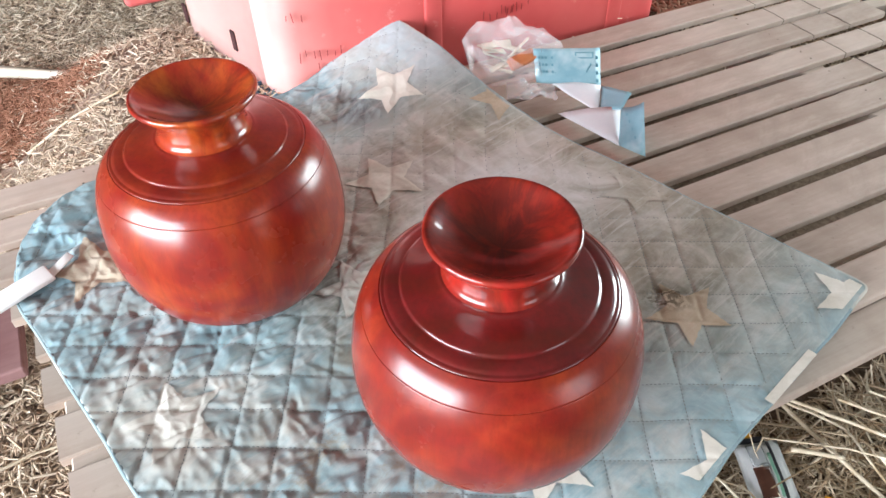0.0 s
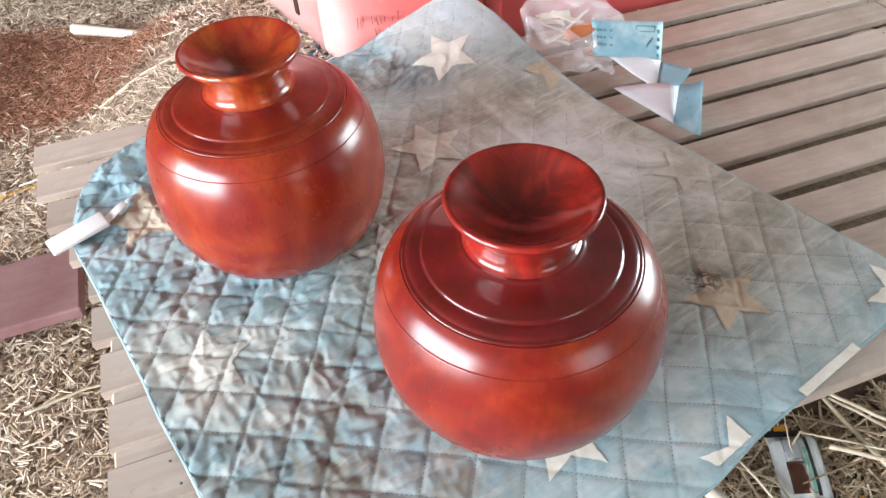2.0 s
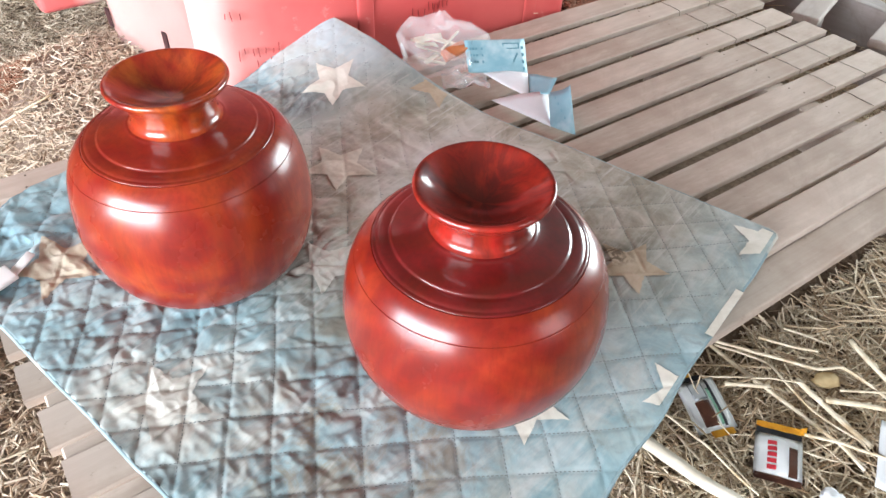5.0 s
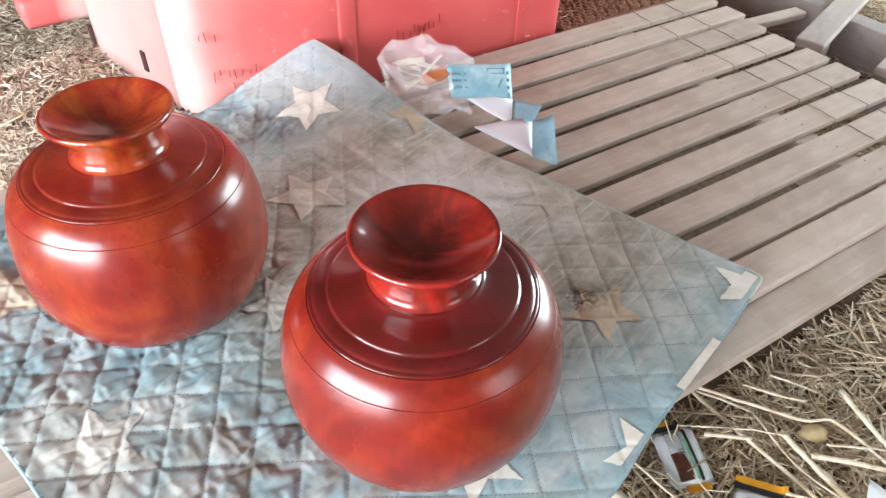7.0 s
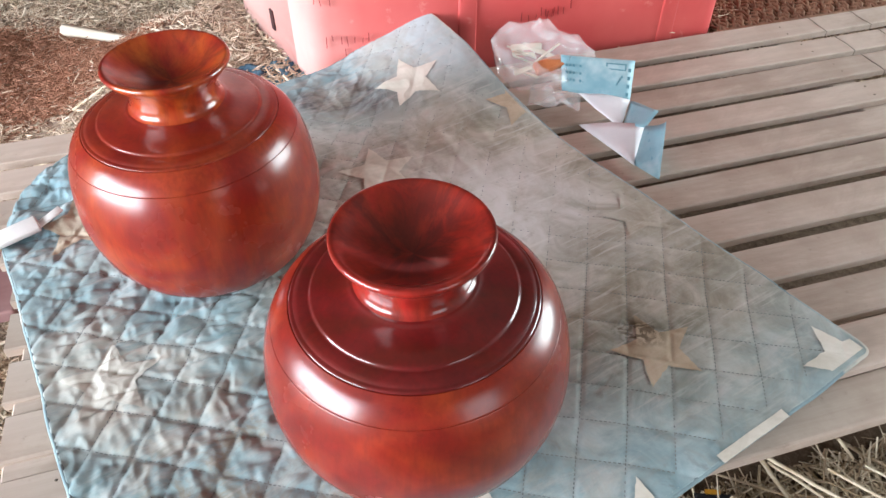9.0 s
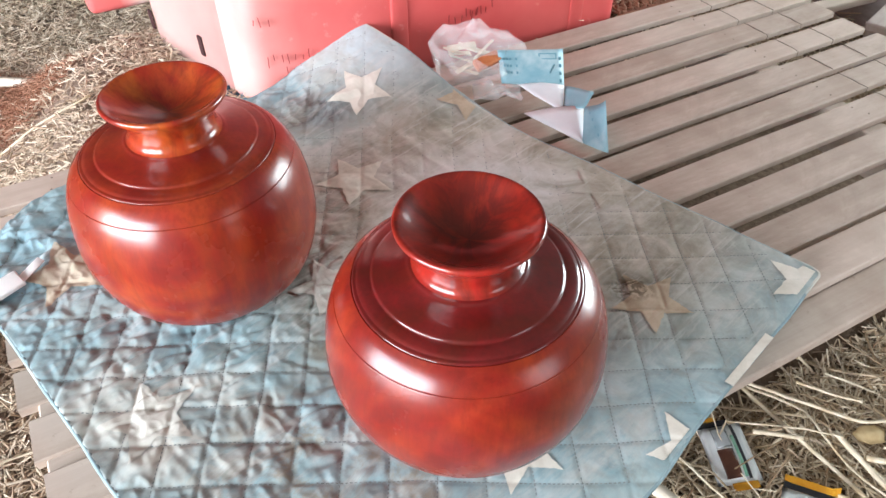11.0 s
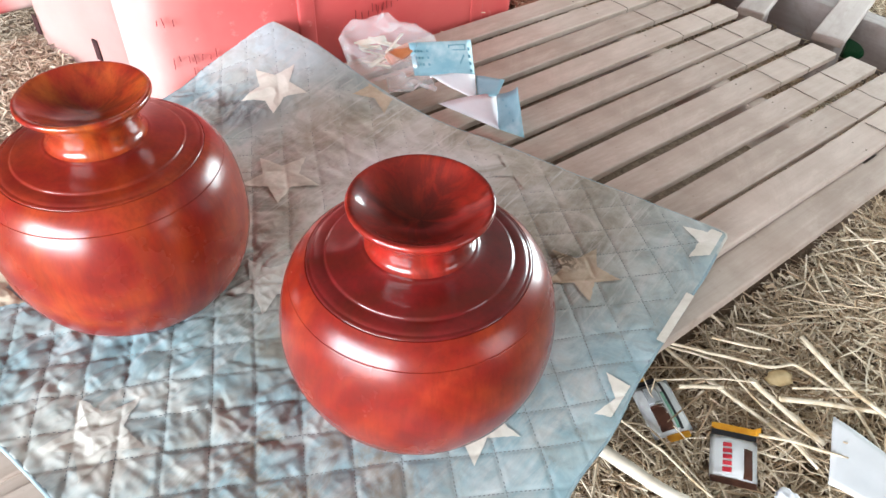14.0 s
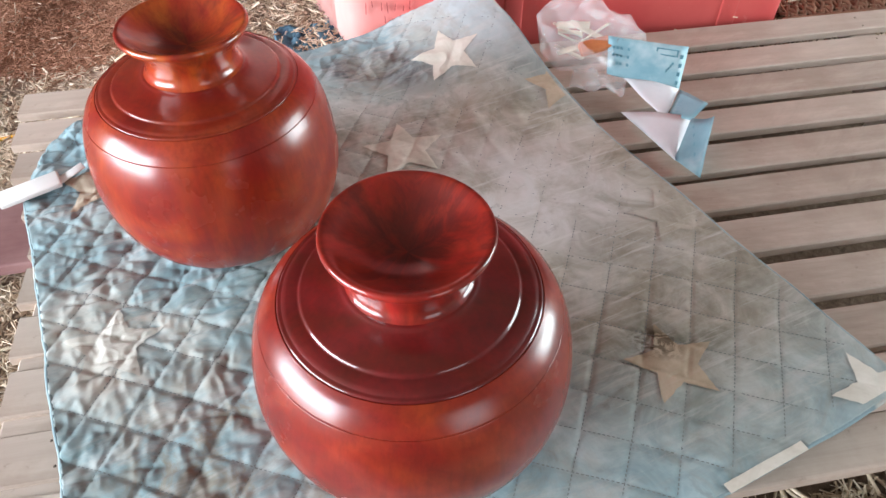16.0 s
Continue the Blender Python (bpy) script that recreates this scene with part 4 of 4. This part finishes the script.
# ---- litter on the bench ----
def sheet(corners, nu=8, nv=6, curl=0.0, thick=0.0006, seed=0):
    """A thin sheet over four corners, slightly curled and crumpled."""
    a, b, c, d = (Vector(p) for p in corners)
    nrm = (b - a).cross(d - a).normalized()
    if nrm.z < 0:
        nrm = -nrm
    bm = bmesh.new()
    grid = []
    for j in range(nv + 1):
        row = []
        for i in range(nu + 1):
            s, t = i / nu, j / nv
            p = a * (1 - s) * (1 - t) + b * s * (1 - t) + c * s * t + d * (1 - s) * t
            h = curl * 4 * s * (1 - s) + 0.0012 * noise.noise(Vector((p.x * 45, p.y * 45, seed)))
            row.append(bm.verts.new(p + nrm * h))
        grid.append(row)
    for r0, r1 in zip(grid, grid[1:]):
        for i in range(nu):
            f = [r0[i], r0[i + 1], r1[i + 1], r1[i]]
            bm.faces.new(f)
    bmesh.ops.remove_doubles(bm, verts=bm.verts[:], dist=1e-5)
    bmesh.ops.dissolve_degenerate(bm, edges=bm.edges[:], dist=1e-6)
    bmesh.ops.recalc_face_normals(bm, faces=bm.faces[:])
    bmesh.ops.solidify(bm, geom=bm.faces[:], thickness=thick)
    return bm


def on_sheet(corners, s, t, lift):
    a, b, c, d = (Vector(p) for p in corners)
    nrm = (b - a).cross(d - a).normalized()
    if nrm.z < 0:
        nrm = -nrm
    return a * (1 - s) * (1 - t) + b * s * (1 - t) + c * s * t + d * (1 - s) * t + nrm * lift


def build_torn_sheet():
    ob = thing("torn_packaging", (0, 0, 0), "torn blue printed packaging sheet with white folded back", "packaging")
    panel = [(0.128, 0.967, 0.240), (0.238, 1.002, 0.221), (0.236, 0.949, 0.184), (0.136, 0.950, 0.192)]
    blue = part("blue_panel", sheet(panel, 10, 8, 0.003, seed=1), "blue_paper", ob, "printed blue face of the sheet")
    part("white_fold", sheet([(0.153, 0.955, 0.192), (0.235, 0.947, 0.188), (0.223, 0.881, 0.180), (0.222, 0.882, 0.180)], 6, 6, 0.002, seed=2), "paper", ob, "white folded corner")
    part("grey_fold", sheet([(0.237, 0.952, 0.184), (0.272, 0.903, 0.200), (0.255, 0.881, 0.187), (0.226, 0.889, 0.178)], 6, 6, 0.002, seed=3), "blue_paper", ob)
    part("white_flap", sheet([(0.165, 0.896, 0.171), (0.255, 0.889, 0.186), (0.242, 0.813, 0.170), (0.241, 0.814, 0.170)], 6, 6, 0.004, seed=4), "paper", ob, "white underside of the sheet")
    flap = [(0.255, 0.881, 0.189), (0.276, 0.851, 0.218), (0.273, 0.786, 0.171), (0.241, 0.815, 0.170)]
    part("blue_flap", sheet(flap, 6, 6, -0.004, seed=5), "blue_paper", ob, "curled blue end of the sheet")
    # rows of small print, too small to read
    rp = random.Random(4)

    def bar(c, s0, s1, t0, t1):
        q = [on_sheet(c, s0, t0, 0.0032), on_sheet(c, s1, t0, 0.0032), on_sheet(c, s1, t1, 0.0032), on_sheet(c, s0, t1, 0.0032)]
        bm = bmesh.new()
        bm.faces.new([bm.verts.new(p) for p in q])
        bmesh.ops.solidify(bm, geom=bm.faces[:], thickness=0.0004)
        part("print_bar", bm, "ink", blue, smooth=False)

    for t in (0.22, 0.42, 0.62):
        for s in (0.05, 0.10, 0.15, 0.24, 0.29, 0.34):
            bar(panel, s, s + 0.03, t, t + 0.07)
    for k in range(4):
        bar(panel, 0.91, 0.95, 0.2 + 0.2 * k, 0.29 + 0.2 * k)
    bar(panel, 0.60, 0.88, 0.10, 0.13)
    bar(panel, 0.60, 0.88, 0.24, 0.27)
    bar(panel, 0.60, 0.62, 0.13, 0.24)
    bar(panel, 0.86, 0.88, 0.13, 0.24)
    for k in range(5):
        bar(panel, 0.60 + 0.03 * k, 0.625 + 0.03 * k, 0.44 + 0.05 * k, 0.50 + 0.05 * k)
        bar(panel, 0.74 + 0.02 * k, 0.765 + 0.02 * k, 0.64 - 0.06 * k, 0.70 - 0.06 * k)
    for k in range(4):
        bar(flap, 0.3 + 0.12 * k, 0.36 + 0.12 * k, 0.2 + 0.16 * k, 0.26 + 0.16 * k)


build_torn_sheet()


def crumpled_bag():
    ob = thing("plastic_bag", (0.092, 0.985, 0.176), "crumpled clear plastic bag holding cream and orange scraps", "bag")
    bm = bmesh.new()
    bmesh.ops.create_icosphere(bm, subdivisions=3, radius=1)
    for v in bm.verts:
        p = v.co.copy()
        a = noise.noise(p * 1.7 + Vector((3, 1, 0)))
        ridge = abs(noise.noise(p * 2.1 + Vector((0, 5, 2))))
        fine = abs(noise.noise(p * 8 + Vector((9, 5, 2))))
        k = 1.10 + 0.30 * a - 0.50 * ridge - 0.10 * abs(noise.noise(p * 5 + Vector((9, 5, 2))))
        x, y, z = p.x * 0.070 * k, p.y * 0.052 * k, (p.z * 0.050 + 0.040) * k
        # spout towards the sheet and a peak at the back
        x += 0.035 * max(0, p.x - 0.55)
        z += 0.018 * max(0, p.y) * max(0, -p.x + 0.2)
        v.co = Vector((x, y + 0.010, max(z, 0.001 + 0.004 * fine)))
    part("film", bm, "bag", ob, "clear wrinkled film", smooth=False)
    bm = bmesh.new()
    bmesh.ops.create_grid(bm, x_segments=24, y_segments=16, size=0.5)
    for v in bm.verts:
        x, y = v.co.x, v.co.y
        h = 0.008 + 0.022 * abs(noise.noise(Vector((x * 3.2, y * 3.2, 3)))) + 0.003 * noise.noise(Vector((x * 7, y * 7, 7)))
        v.co = Vector((x * 0.075 + 0.035, y * 0.050 - 0.052, h))
    bmesh.ops.solidify(bm, geom=bm.faces[:], thickness=0.0006)
    part("loose_end", bm, "bag", ob, "loose torn mouth of the bag")
    rnd = random.Random(21)
    for k in range(9):
        strip = part("cream_strip", box(rnd.uniform(0.03, 0.065), rnd.uniform(0.006, 0.012), 0.0025, 0.0008, 1), "cream", ob, "cream paper strip" if k == 0 else "")
        strip.matrix_local = pose(rnd.uniform(-0.025, 0.018), rnd.uniform(-0.012, 0.025), 0.022 + 0.004 * k, rnd.uniform(-35, 35), rnd.uniform(-25, 25), rnd.uniform(-30, 75))
    scrap = part("orange_scrap", box(0.044, 0.019, 0.012, 0.003, 2), "orange", ob, "orange scrap")
    scrap.matrix_local = pose(0.020, -0.020, 0.044, 30, -10, 28)


crumpled_bag()

clip = thing("plastic_tag", pose(-0.469, 0.517, 0.197, 4, -4, 47), "white plastic strip tag lying on the mat's edge", "tag")
part("strip", box(0.068, 0.025, 0.007, 0.0022, 3), "tag", clip)
tail = part("tail", box(0.034, 0.012, 0.002, 0.0008, 1), "tag", clip)
tail.matrix_local = pose(0.046, 0.003, 0.001, 0, -6, 14)


# ---- straw floor: stalks, sticks and litter ----
def stalk(points, r, mat="straw_gold", name="straw_stalk", label="long dry golden straw stalk on the floor", cat="straw", grp="long straw stalks"):
    pts = [Vector(p) for p in points]
    fine = []
    for i in range(len(pts) - 1):
        p0, p1, p2, p3 = pts[max(i - 1, 0)], pts[i], pts[i + 1], pts[min(i + 2, len(pts) - 1)]
        for k in range(7):
            t = k / 7
            p = 0.5 * (2 * p1 + (p2 - p0) * t + (2 * p0 - 5 * p1 + 4 * p2 - p3) * t * t + (3 * p1 - p0 - 3 * p2 + p3) * t ** 3)
            p = p.lerp(p1.lerp(p2, t), 0.45)
            fine.append(p + Vector((0.0015 * noise.noise(p * 40), 0.0015 * noise.noise(p * 40 + Vector((5, 0, 0))), 0)))
    fine.append(pts[-1])
    o = fine[len(fine) // 2].copy()
    ob = finish(name, tube([p - o for p in fine], r, 6, 0.75), mat)
    ob.location = o
    return tagged(ob, label, cat, grp)


Z0 = 0.016
for line, r in (
        ([(0.399, 0.497), (0.453, 0.400), (0.498, 0.321), (0.509, 0.283)], 0.0030), ([(0.389, 0.499), (0.465, 0.458), (0.528, 0.425), (0.562, 0.424), (0.582, 0.393), (0.600, 0.341), (0.583, 0.216)], 0.0026),
        ([(0.595, 0.463), (0.609, 0.376), (0.649, 0.286)], 0.0034), ([(0.289, 0.394), (0.330, 0.331), (0.351, 0.286), (0.362, 0.265)], 0.0018), ([(0.491, 0.414), (0.515, 0.348), (0.532, 0.308)], 0.0038),
        ([(0.362, 0.433), (0.455, 0.418), (0.496, 0.404)], 0.0016), ([(0.392, 0.419), (0.449, 0.407)], 0.0034), ([(0.410, 0.486), (0.468, 0.448), (0.490, 0.369), (0.534, 0.311)], 0.0020),
        ([(0.286, 0.387), (0.329, 0.367), (0.361, 0.280)], 0.0016), ([(0.537, 0.389), (0.595, 0.378), (0.641, 0.366)], 0.0018), ([(0.510, 0.377), (0.549, 0.366), (0.666, 0.321)], 0.0040),
        ([(0.455, 0.333), (0.494, 0.315), (0.545, 0.284)], 0.0024), ([(0.596, 0.368), (0.707, 0.358)], 0.0018), ([(0.471, 0.484), (0.507, 0.464), (0.540, 0.450)], 0.0022)):
    rise = random.Random(int(line[0][0] * 1000)).uniform(0.0, 0.012)
    stalk([(x, y, Z0 + rise) for x, y in line], r, "straw_bright")
stalk([(0.245, 0.365, 0.022), (0.267, 0.339, 0.024), (0.306, 0.295, 0.021), (0.345, 0.258, 0.020), (0.40, 0.20, 0.018)], 0.0095, "stick", "branch", "pale peeled branch lying on the straw", "branch", "")
stalk([(x, y, ground_z(-0.85, 1.29) + 0.026) for x, y in ((-0.945, 1.295), (-0.85, 1.283), (-0.735, 1.268))], 0.0125, "stick", "cut_stick", "pale cut stick lying on the straw", "stick", "")
stalk([(-0.829, 0.755, 0.01), (-0.80, 0.78, 0.012), (-0.765, 0.81, 0.01)], 0.003, "wrap_yellow", "yellow_straw", "bright yellow stalk on the straw", "straw", "")
for line, r in (([(-0.723, 0.975), (-0.63, 0.995), (-0.54, 1.02)], 0.0024), ([(-0.71, 1.50), (-0.64, 1.46), (-0.58, 1.42)], 0.0018), ([(-0.80, 0.80), (-0.68, 0.83), (-0.55, 0.86)], 0.0016),
                ([(-0.455, 0.232), (-0.41, 0.248), (-0.36, 0.262)], 0.0032), ([(-0.47, 0.262), (-0.42, 0.281), (-0.378, 0.292)], 0.0026), ([(-0.555, 0.385), (-0.50, 0.425), (-0.47, 0.44)], 0.0022)):
    stalk([(x, y, ground_z(x, y) + 0.018) for x, y in line], r, "straw_bright")

board = thing("maroon_board", pose(-0.735, 0.47, 0.052, 0, 0, 27), "faded maroon painted board running under the bench", "board")
part("plank", box(0.42, 0.125, 0.018, 0.003, 2), "red_plank", board, smooth=False)

husk_bm = bmesh.new()
bmesh.ops.create_icosphere(husk_bm, subdivisions=3, radius=1)
for v in husk_bm.verts:
    k = 1 + 0.25 * noise.noise(v.co * 1.8)
    v.co = Vector((v.co.x * 0.019 * k, v.co.y * 0.012 * k, v.co.z * 0.007 * k + 0.012))
husk = tagged(finish("dry_husk", husk_bm, "husk"), "small ochre dry husk among the straw", "husk")
husk.location = (0.536, 0.412, 0.004)

foam = thing("foam_sheet", (0, 0, 0), "white foam sheet offcut lying on the straw", "offcut")
part("sheet", sheet([(0.559, 0.337, 0.030), (0.618, 0.245, 0.016), (0.545, 0.225, 0.012), (0.508, 0.262, 0.018)], 10, 10, 0.004, 0.003, 6), "foam", foam)
bit_bm = bmesh.new()
bmesh.ops.create_icosphere(bit_bm, subdivisions=3, radius=1)
for v in bit_bm.verts:
    k = 1 + 0.4 * noise.noise(v.co * 2.2 + Vector((4, 0, 0)))
    v.co = Vector((v.co.x * 0.014 * k, v.co.y * 0.018 * k, max(-0.006, v.co.z * 0.010 * k) + 0.010))
bit = tagged(finish("crumpled_paper", bit_bm, "paper"), "small crumpled white paper on the straw", "paper")
bit.location = (0.452, 0.250, 0.004)


def wrapper(name, at, turn, label, size, pieces):
    """A pillowy flattened snack wrapper; pieces are printed areas (name, material, x, y, w, h)."""
    ob = thing(name, pose(*at, 6, -5, turn), label, "wrapper", "snack wrappers")
    w, h = size

    def pillow(x, y):
        return 0.006 * (1 - (2 * x / w) ** 2) * (1 - (2 * y / h) ** 4) + 0.0012 * noise.noise(Vector((x * 90, y * 90, at[0] * 50)))

    def area_mesh(x0, y0, ww, hh, lift, thick):
        bm = bmesh.new()
        nx, ny = 8, 8
        g = [[bm.verts.new((x0 + ww * i / nx, y0 + hh * j / ny, max(0, pillow(x0 + ww * i / nx, y0 + hh * j / ny)) + lift)) for i in range(nx + 1)] for j in range(ny + 1)]
        for a, b in zip(g, g[1:]):
            for i in range(nx):
                bm.faces.new((a[i], a[i + 1], b[i + 1], b[i]))
        bmesh.ops.solidify(bm, geom=bm.faces[:], thickness=thick)
        return bm

    film = part("film", area_mesh(-w / 2, -h / 2, w, h, 0.0, 0.0008), "wrapper", ob, "white printed film")
    for nm, mat, x, y, ww, hh in pieces:
        part(nm, area_mesh(x, y, ww, hh, 0.0009, 0.0006), mat, film)
    return ob


wrapper("snack_wrapper", (0.355, 0.392, 0.020), 4, "torn white snack wrapper with brown print and gold ends", (0.052, 0.072), [
    ("brown_print", "wrap_brown", -0.014, -0.030, 0.018, 0.034), ("green_stripe", "wrap_green", 0.007, -0.030, 0.004, 0.050), ("black_stripe", "wrap_black", 0.011, -0.032, 0.004, 0.066),
    ("gold_end", "wrap_yellow", -0.010, -0.044, 0.030, 0.009), ("grey_panel", "foam", -0.013, 0.006, 0.018, 0.026), ("black_end", "wrap_black", -0.028, 0.034, 0.040, 0.008), ("gold_tip", "wrap_yellow", -0.016, 0.041, 0.016, 0.006)])
wrapper("snack_wrapper", (0.413, 0.312, 0.018), -28, "small white snack wrapper with red lettering and a gold end", (0.054, 0.056), [
    ("gold_end", "wrap_yellow", -0.026, 0.036, 0.056, 0.009), ("black_fold", "wrap_black", -0.026, 0.028, 0.052, 0.008), ("brown_print", "wrap_brown", 0.011, -0.024, 0.010, 0.038),
    ("brown_end", "wrap_brown", -0.026, -0.034, 0.052, 0.008),
    ("red_bar", "wrap_red", -0.013, -0.020, 0.010, 0.0055), ("red_bar", "wrap_red", -0.013, -0.012, 0.010, 0.0055), ("red_bar", "wrap_red", -0.013, -0.004, 0.010, 0.0055),
    ("red_bar", "wrap_red", -0.013, 0.004, 0.010, 0.0055), ("red_bar", "wrap_red", -0.013, 0.012, 0.010, 0.0055)])

rag_bm = bmesh.new()
bmesh.ops.create_grid(rag_bm, x_segments=26, y_segments=20, size=0.5)
for v in rag_bm.verts:
    x, y = v.co.x, v.co.y
    h = 0.018 * abs(noise.noise(Vector((x * 5, y * 5, 1)))) + 0.010 * noise.noise(Vector((x * 11, y * 11, 4)))
    v.co = Vector((x * 0.13, y * 0.085, 0.014 + h))
bmesh.ops.solidify(rag_bm, geom=rag_bm.faces[:], thickness=0.002)
rag = tagged(finish("crumpled_rag", rag_bm, "rag"), "crumpled dark blue rag beside the barrier", "rag")
rag.location = (-0.330, 1.000, 0.128)
rag.rotation_euler = (0, 0, 0.5)


# ---- timber, bottle and sacks past the bench's end ----
def timber(name, u0, u1, v0, v1, z, width, thick, mat, label, cat, ramp_deg=0.0):
    a, b = Vector(xy(u0, v0)), Vector(xy(u1, v1))
    mid_p, d = (a + b) / 2, b - a
    ob = thing(name, pose(mid_p.x, mid_p.y, z, 0, -ramp_deg, math.degrees(math.atan2(d.y, d.x))), label, cat)
    part("beam", box(d.length, width, thick, 0.004, 2), mat, ob, smooth=False)
    return ob


timber("square_timber", 1.645, 1.655, 1.15, 0.10, -0.01, 0.058, 0.108, "timber", "old grey square timber lying on the floor", "timber")
timber("pale_plank", 1.400, 1.86, 0.716, 0.868, 0.099, 0.060, 0.018, "plank", "pale sawn plank resting on the timber", "plank")
timber("pale_plank", 1.430, 1.95, 0.548, 0.690, 0.099, 0.064, 0.018, "plank", "pale sawn plank resting on the timber", "plank")
timber("short_board", 1.62, 1.90, 0.445, 0.455, 0.005, 0.05, 0.018, "slat", "short brown board lying on the floor", "board")
timber("short_board", 1.36, 1.60, 0.89, 0.87, 0.07, 0.035, 0.018, "slat", "short brown board lying on the floor", "board")
for pu in ((1.445, 0.73), (1.475, 0.56)):
    cx, cy = xy(*pu)
    blk = thing("support_block", pose(cx, cy, -0.012, 0, 0, 26), "rough brown wood block under a plank", "block", "blocks under the planks")
    part("block", box(0.05, 0.05, 0.112, 0.005, 2), "timber", blk, smooth=False)

bottle_prof = smooth_profile([(0.0, 0.0), (0.028, 0.0), (0.031, 0.006), (0.031, 0.10), (0.029, 0.118), (0.016, 0.142), (0.0125, 0.165), (0.0135, 0.185), (0.010, 0.186)], 4)
bottle = thing("glass_bottle", pose(1.195, 1.235, 0.026, 90, 0, 60), "green glass bottle lying on the floor", "bottle")
part("glass", lathe([(r * 0.74, z * 0.55) for r, z in bottle_prof], 32), "glass", bottle)


def sack(at, size, seed, name="pale_sack", label="pale dusty sack slumped on the floor"):
    bm = bmesh.new()
    bmesh.ops.create_icosphere(bm, subdivisions=4, radius=1)
    for v in bm.verts:
        p = v.co
        k = 1 + 0.25 * noise.noise(p * 1.6 + Vector((seed, 0, 0))) + 0.07 * noise.noise(p * 5 + Vector((0, seed, 0)))
        v.co = Vector((p.x * size[0] * k, p.y * size[1] * k, max(-0.25, p.z) * size[2] * k + 0.2 * size[2]))
    ob = finish(name, bm, "stone")
    ob.location = at
    return tagged(ob, label, "sack", "sacks past the timber")


sack((1.95, 1.30, 0.0), (0.16, 0.12, 0.09), 1)
sack((1.80, 1.62, 0.0), (0.18, 0.13, 0.10), 2)
sack((2.10, 1.60, 0.0), (0.15, 0.14, 0.09), 3)


def wicker_panel():
    """A coarse brown woven panel leaning flat beyond the bench."""
    cx, cy = xy(1.10, 1.00)
    ob = thing("wicker_panel", pose(cx, cy, 0.152, 0, 0, 26), "brown coarsely woven wicker panel behind the bench", "wicker")
    for i in range(34):
        for sgn in (1, -1):
            pts = []
            x0 = -0.26 + 0.016 * i
            for q in range(11):
                t = q / 10
                x = x0 + sgn * 0.06 * t
                if -0.19 < x < 0.19:
                    pts.append((x, -0.05 + 0.11 * t, 0.003 * math.cos(math.pi * (q + i) + (0 if sgn > 0 else math.pi))))
            if len(pts) > 3:
                part("wicker_strand", tube(pts, 0.0034, 5), "rust", ob)
    for y in (-0.055, 0.065):
        part("rim_rod", tube([(-0.19, y, 0), (0, y, 0.002), (0.19, y, 0)], 0.006, 7), "rust", ob)


wicker_panel()

# wire bindings across the slats near the bench's end
rw = random.Random(31)
for k in range(10):
    v0 = 0.2785 + PITCH * k
    for u in (1.085, 1.175):
        pts = [(u + rw.uniform(-0.0015, 0.0015), v0 + (j / 4 - 0.5) * 0.0565, SLAT_TOP + 0.0012) for j in range(5)]
        pts = [(*xy(a, b), c) for a, b, c in pts]
        pts = [(pts[0][0], pts[0][1], SLAT_TOP - 0.008)] + pts + [(pts[-1][0], pts[-1][1], SLAT_TOP - 0.008)]
        part("binding_wire", tube(pts, 0.0006, 5), "wire", bench)

# nail heads over the crossbeams
nail_bm = lathe([(0.0, 0.0006), (0.0011, 0.0005), (0.0015, 0.0), (0.0, -0.001)], 10)
nail_me = bpy.data.meshes.new("nail")
nail_bm.to_mesh(nail_me)
nail_bm.free()
nail_me.materials.append(MAT["wire"])
for k in range(10):
    for u in (-0.12, 0.45, 1.018):
        for dv in (-0.012, 0.013):
            nail = new("nail", nail_me)
            nail.parent = bench
            nx, ny = xy(u + rw.uniform(-0.006, 0.006), 0.2785 + PITCH * k + dv + rw.uniform(-0.003, 0.003))
            nail.matrix_local = pose(nx, ny, SLAT_TOP + 0.0006)
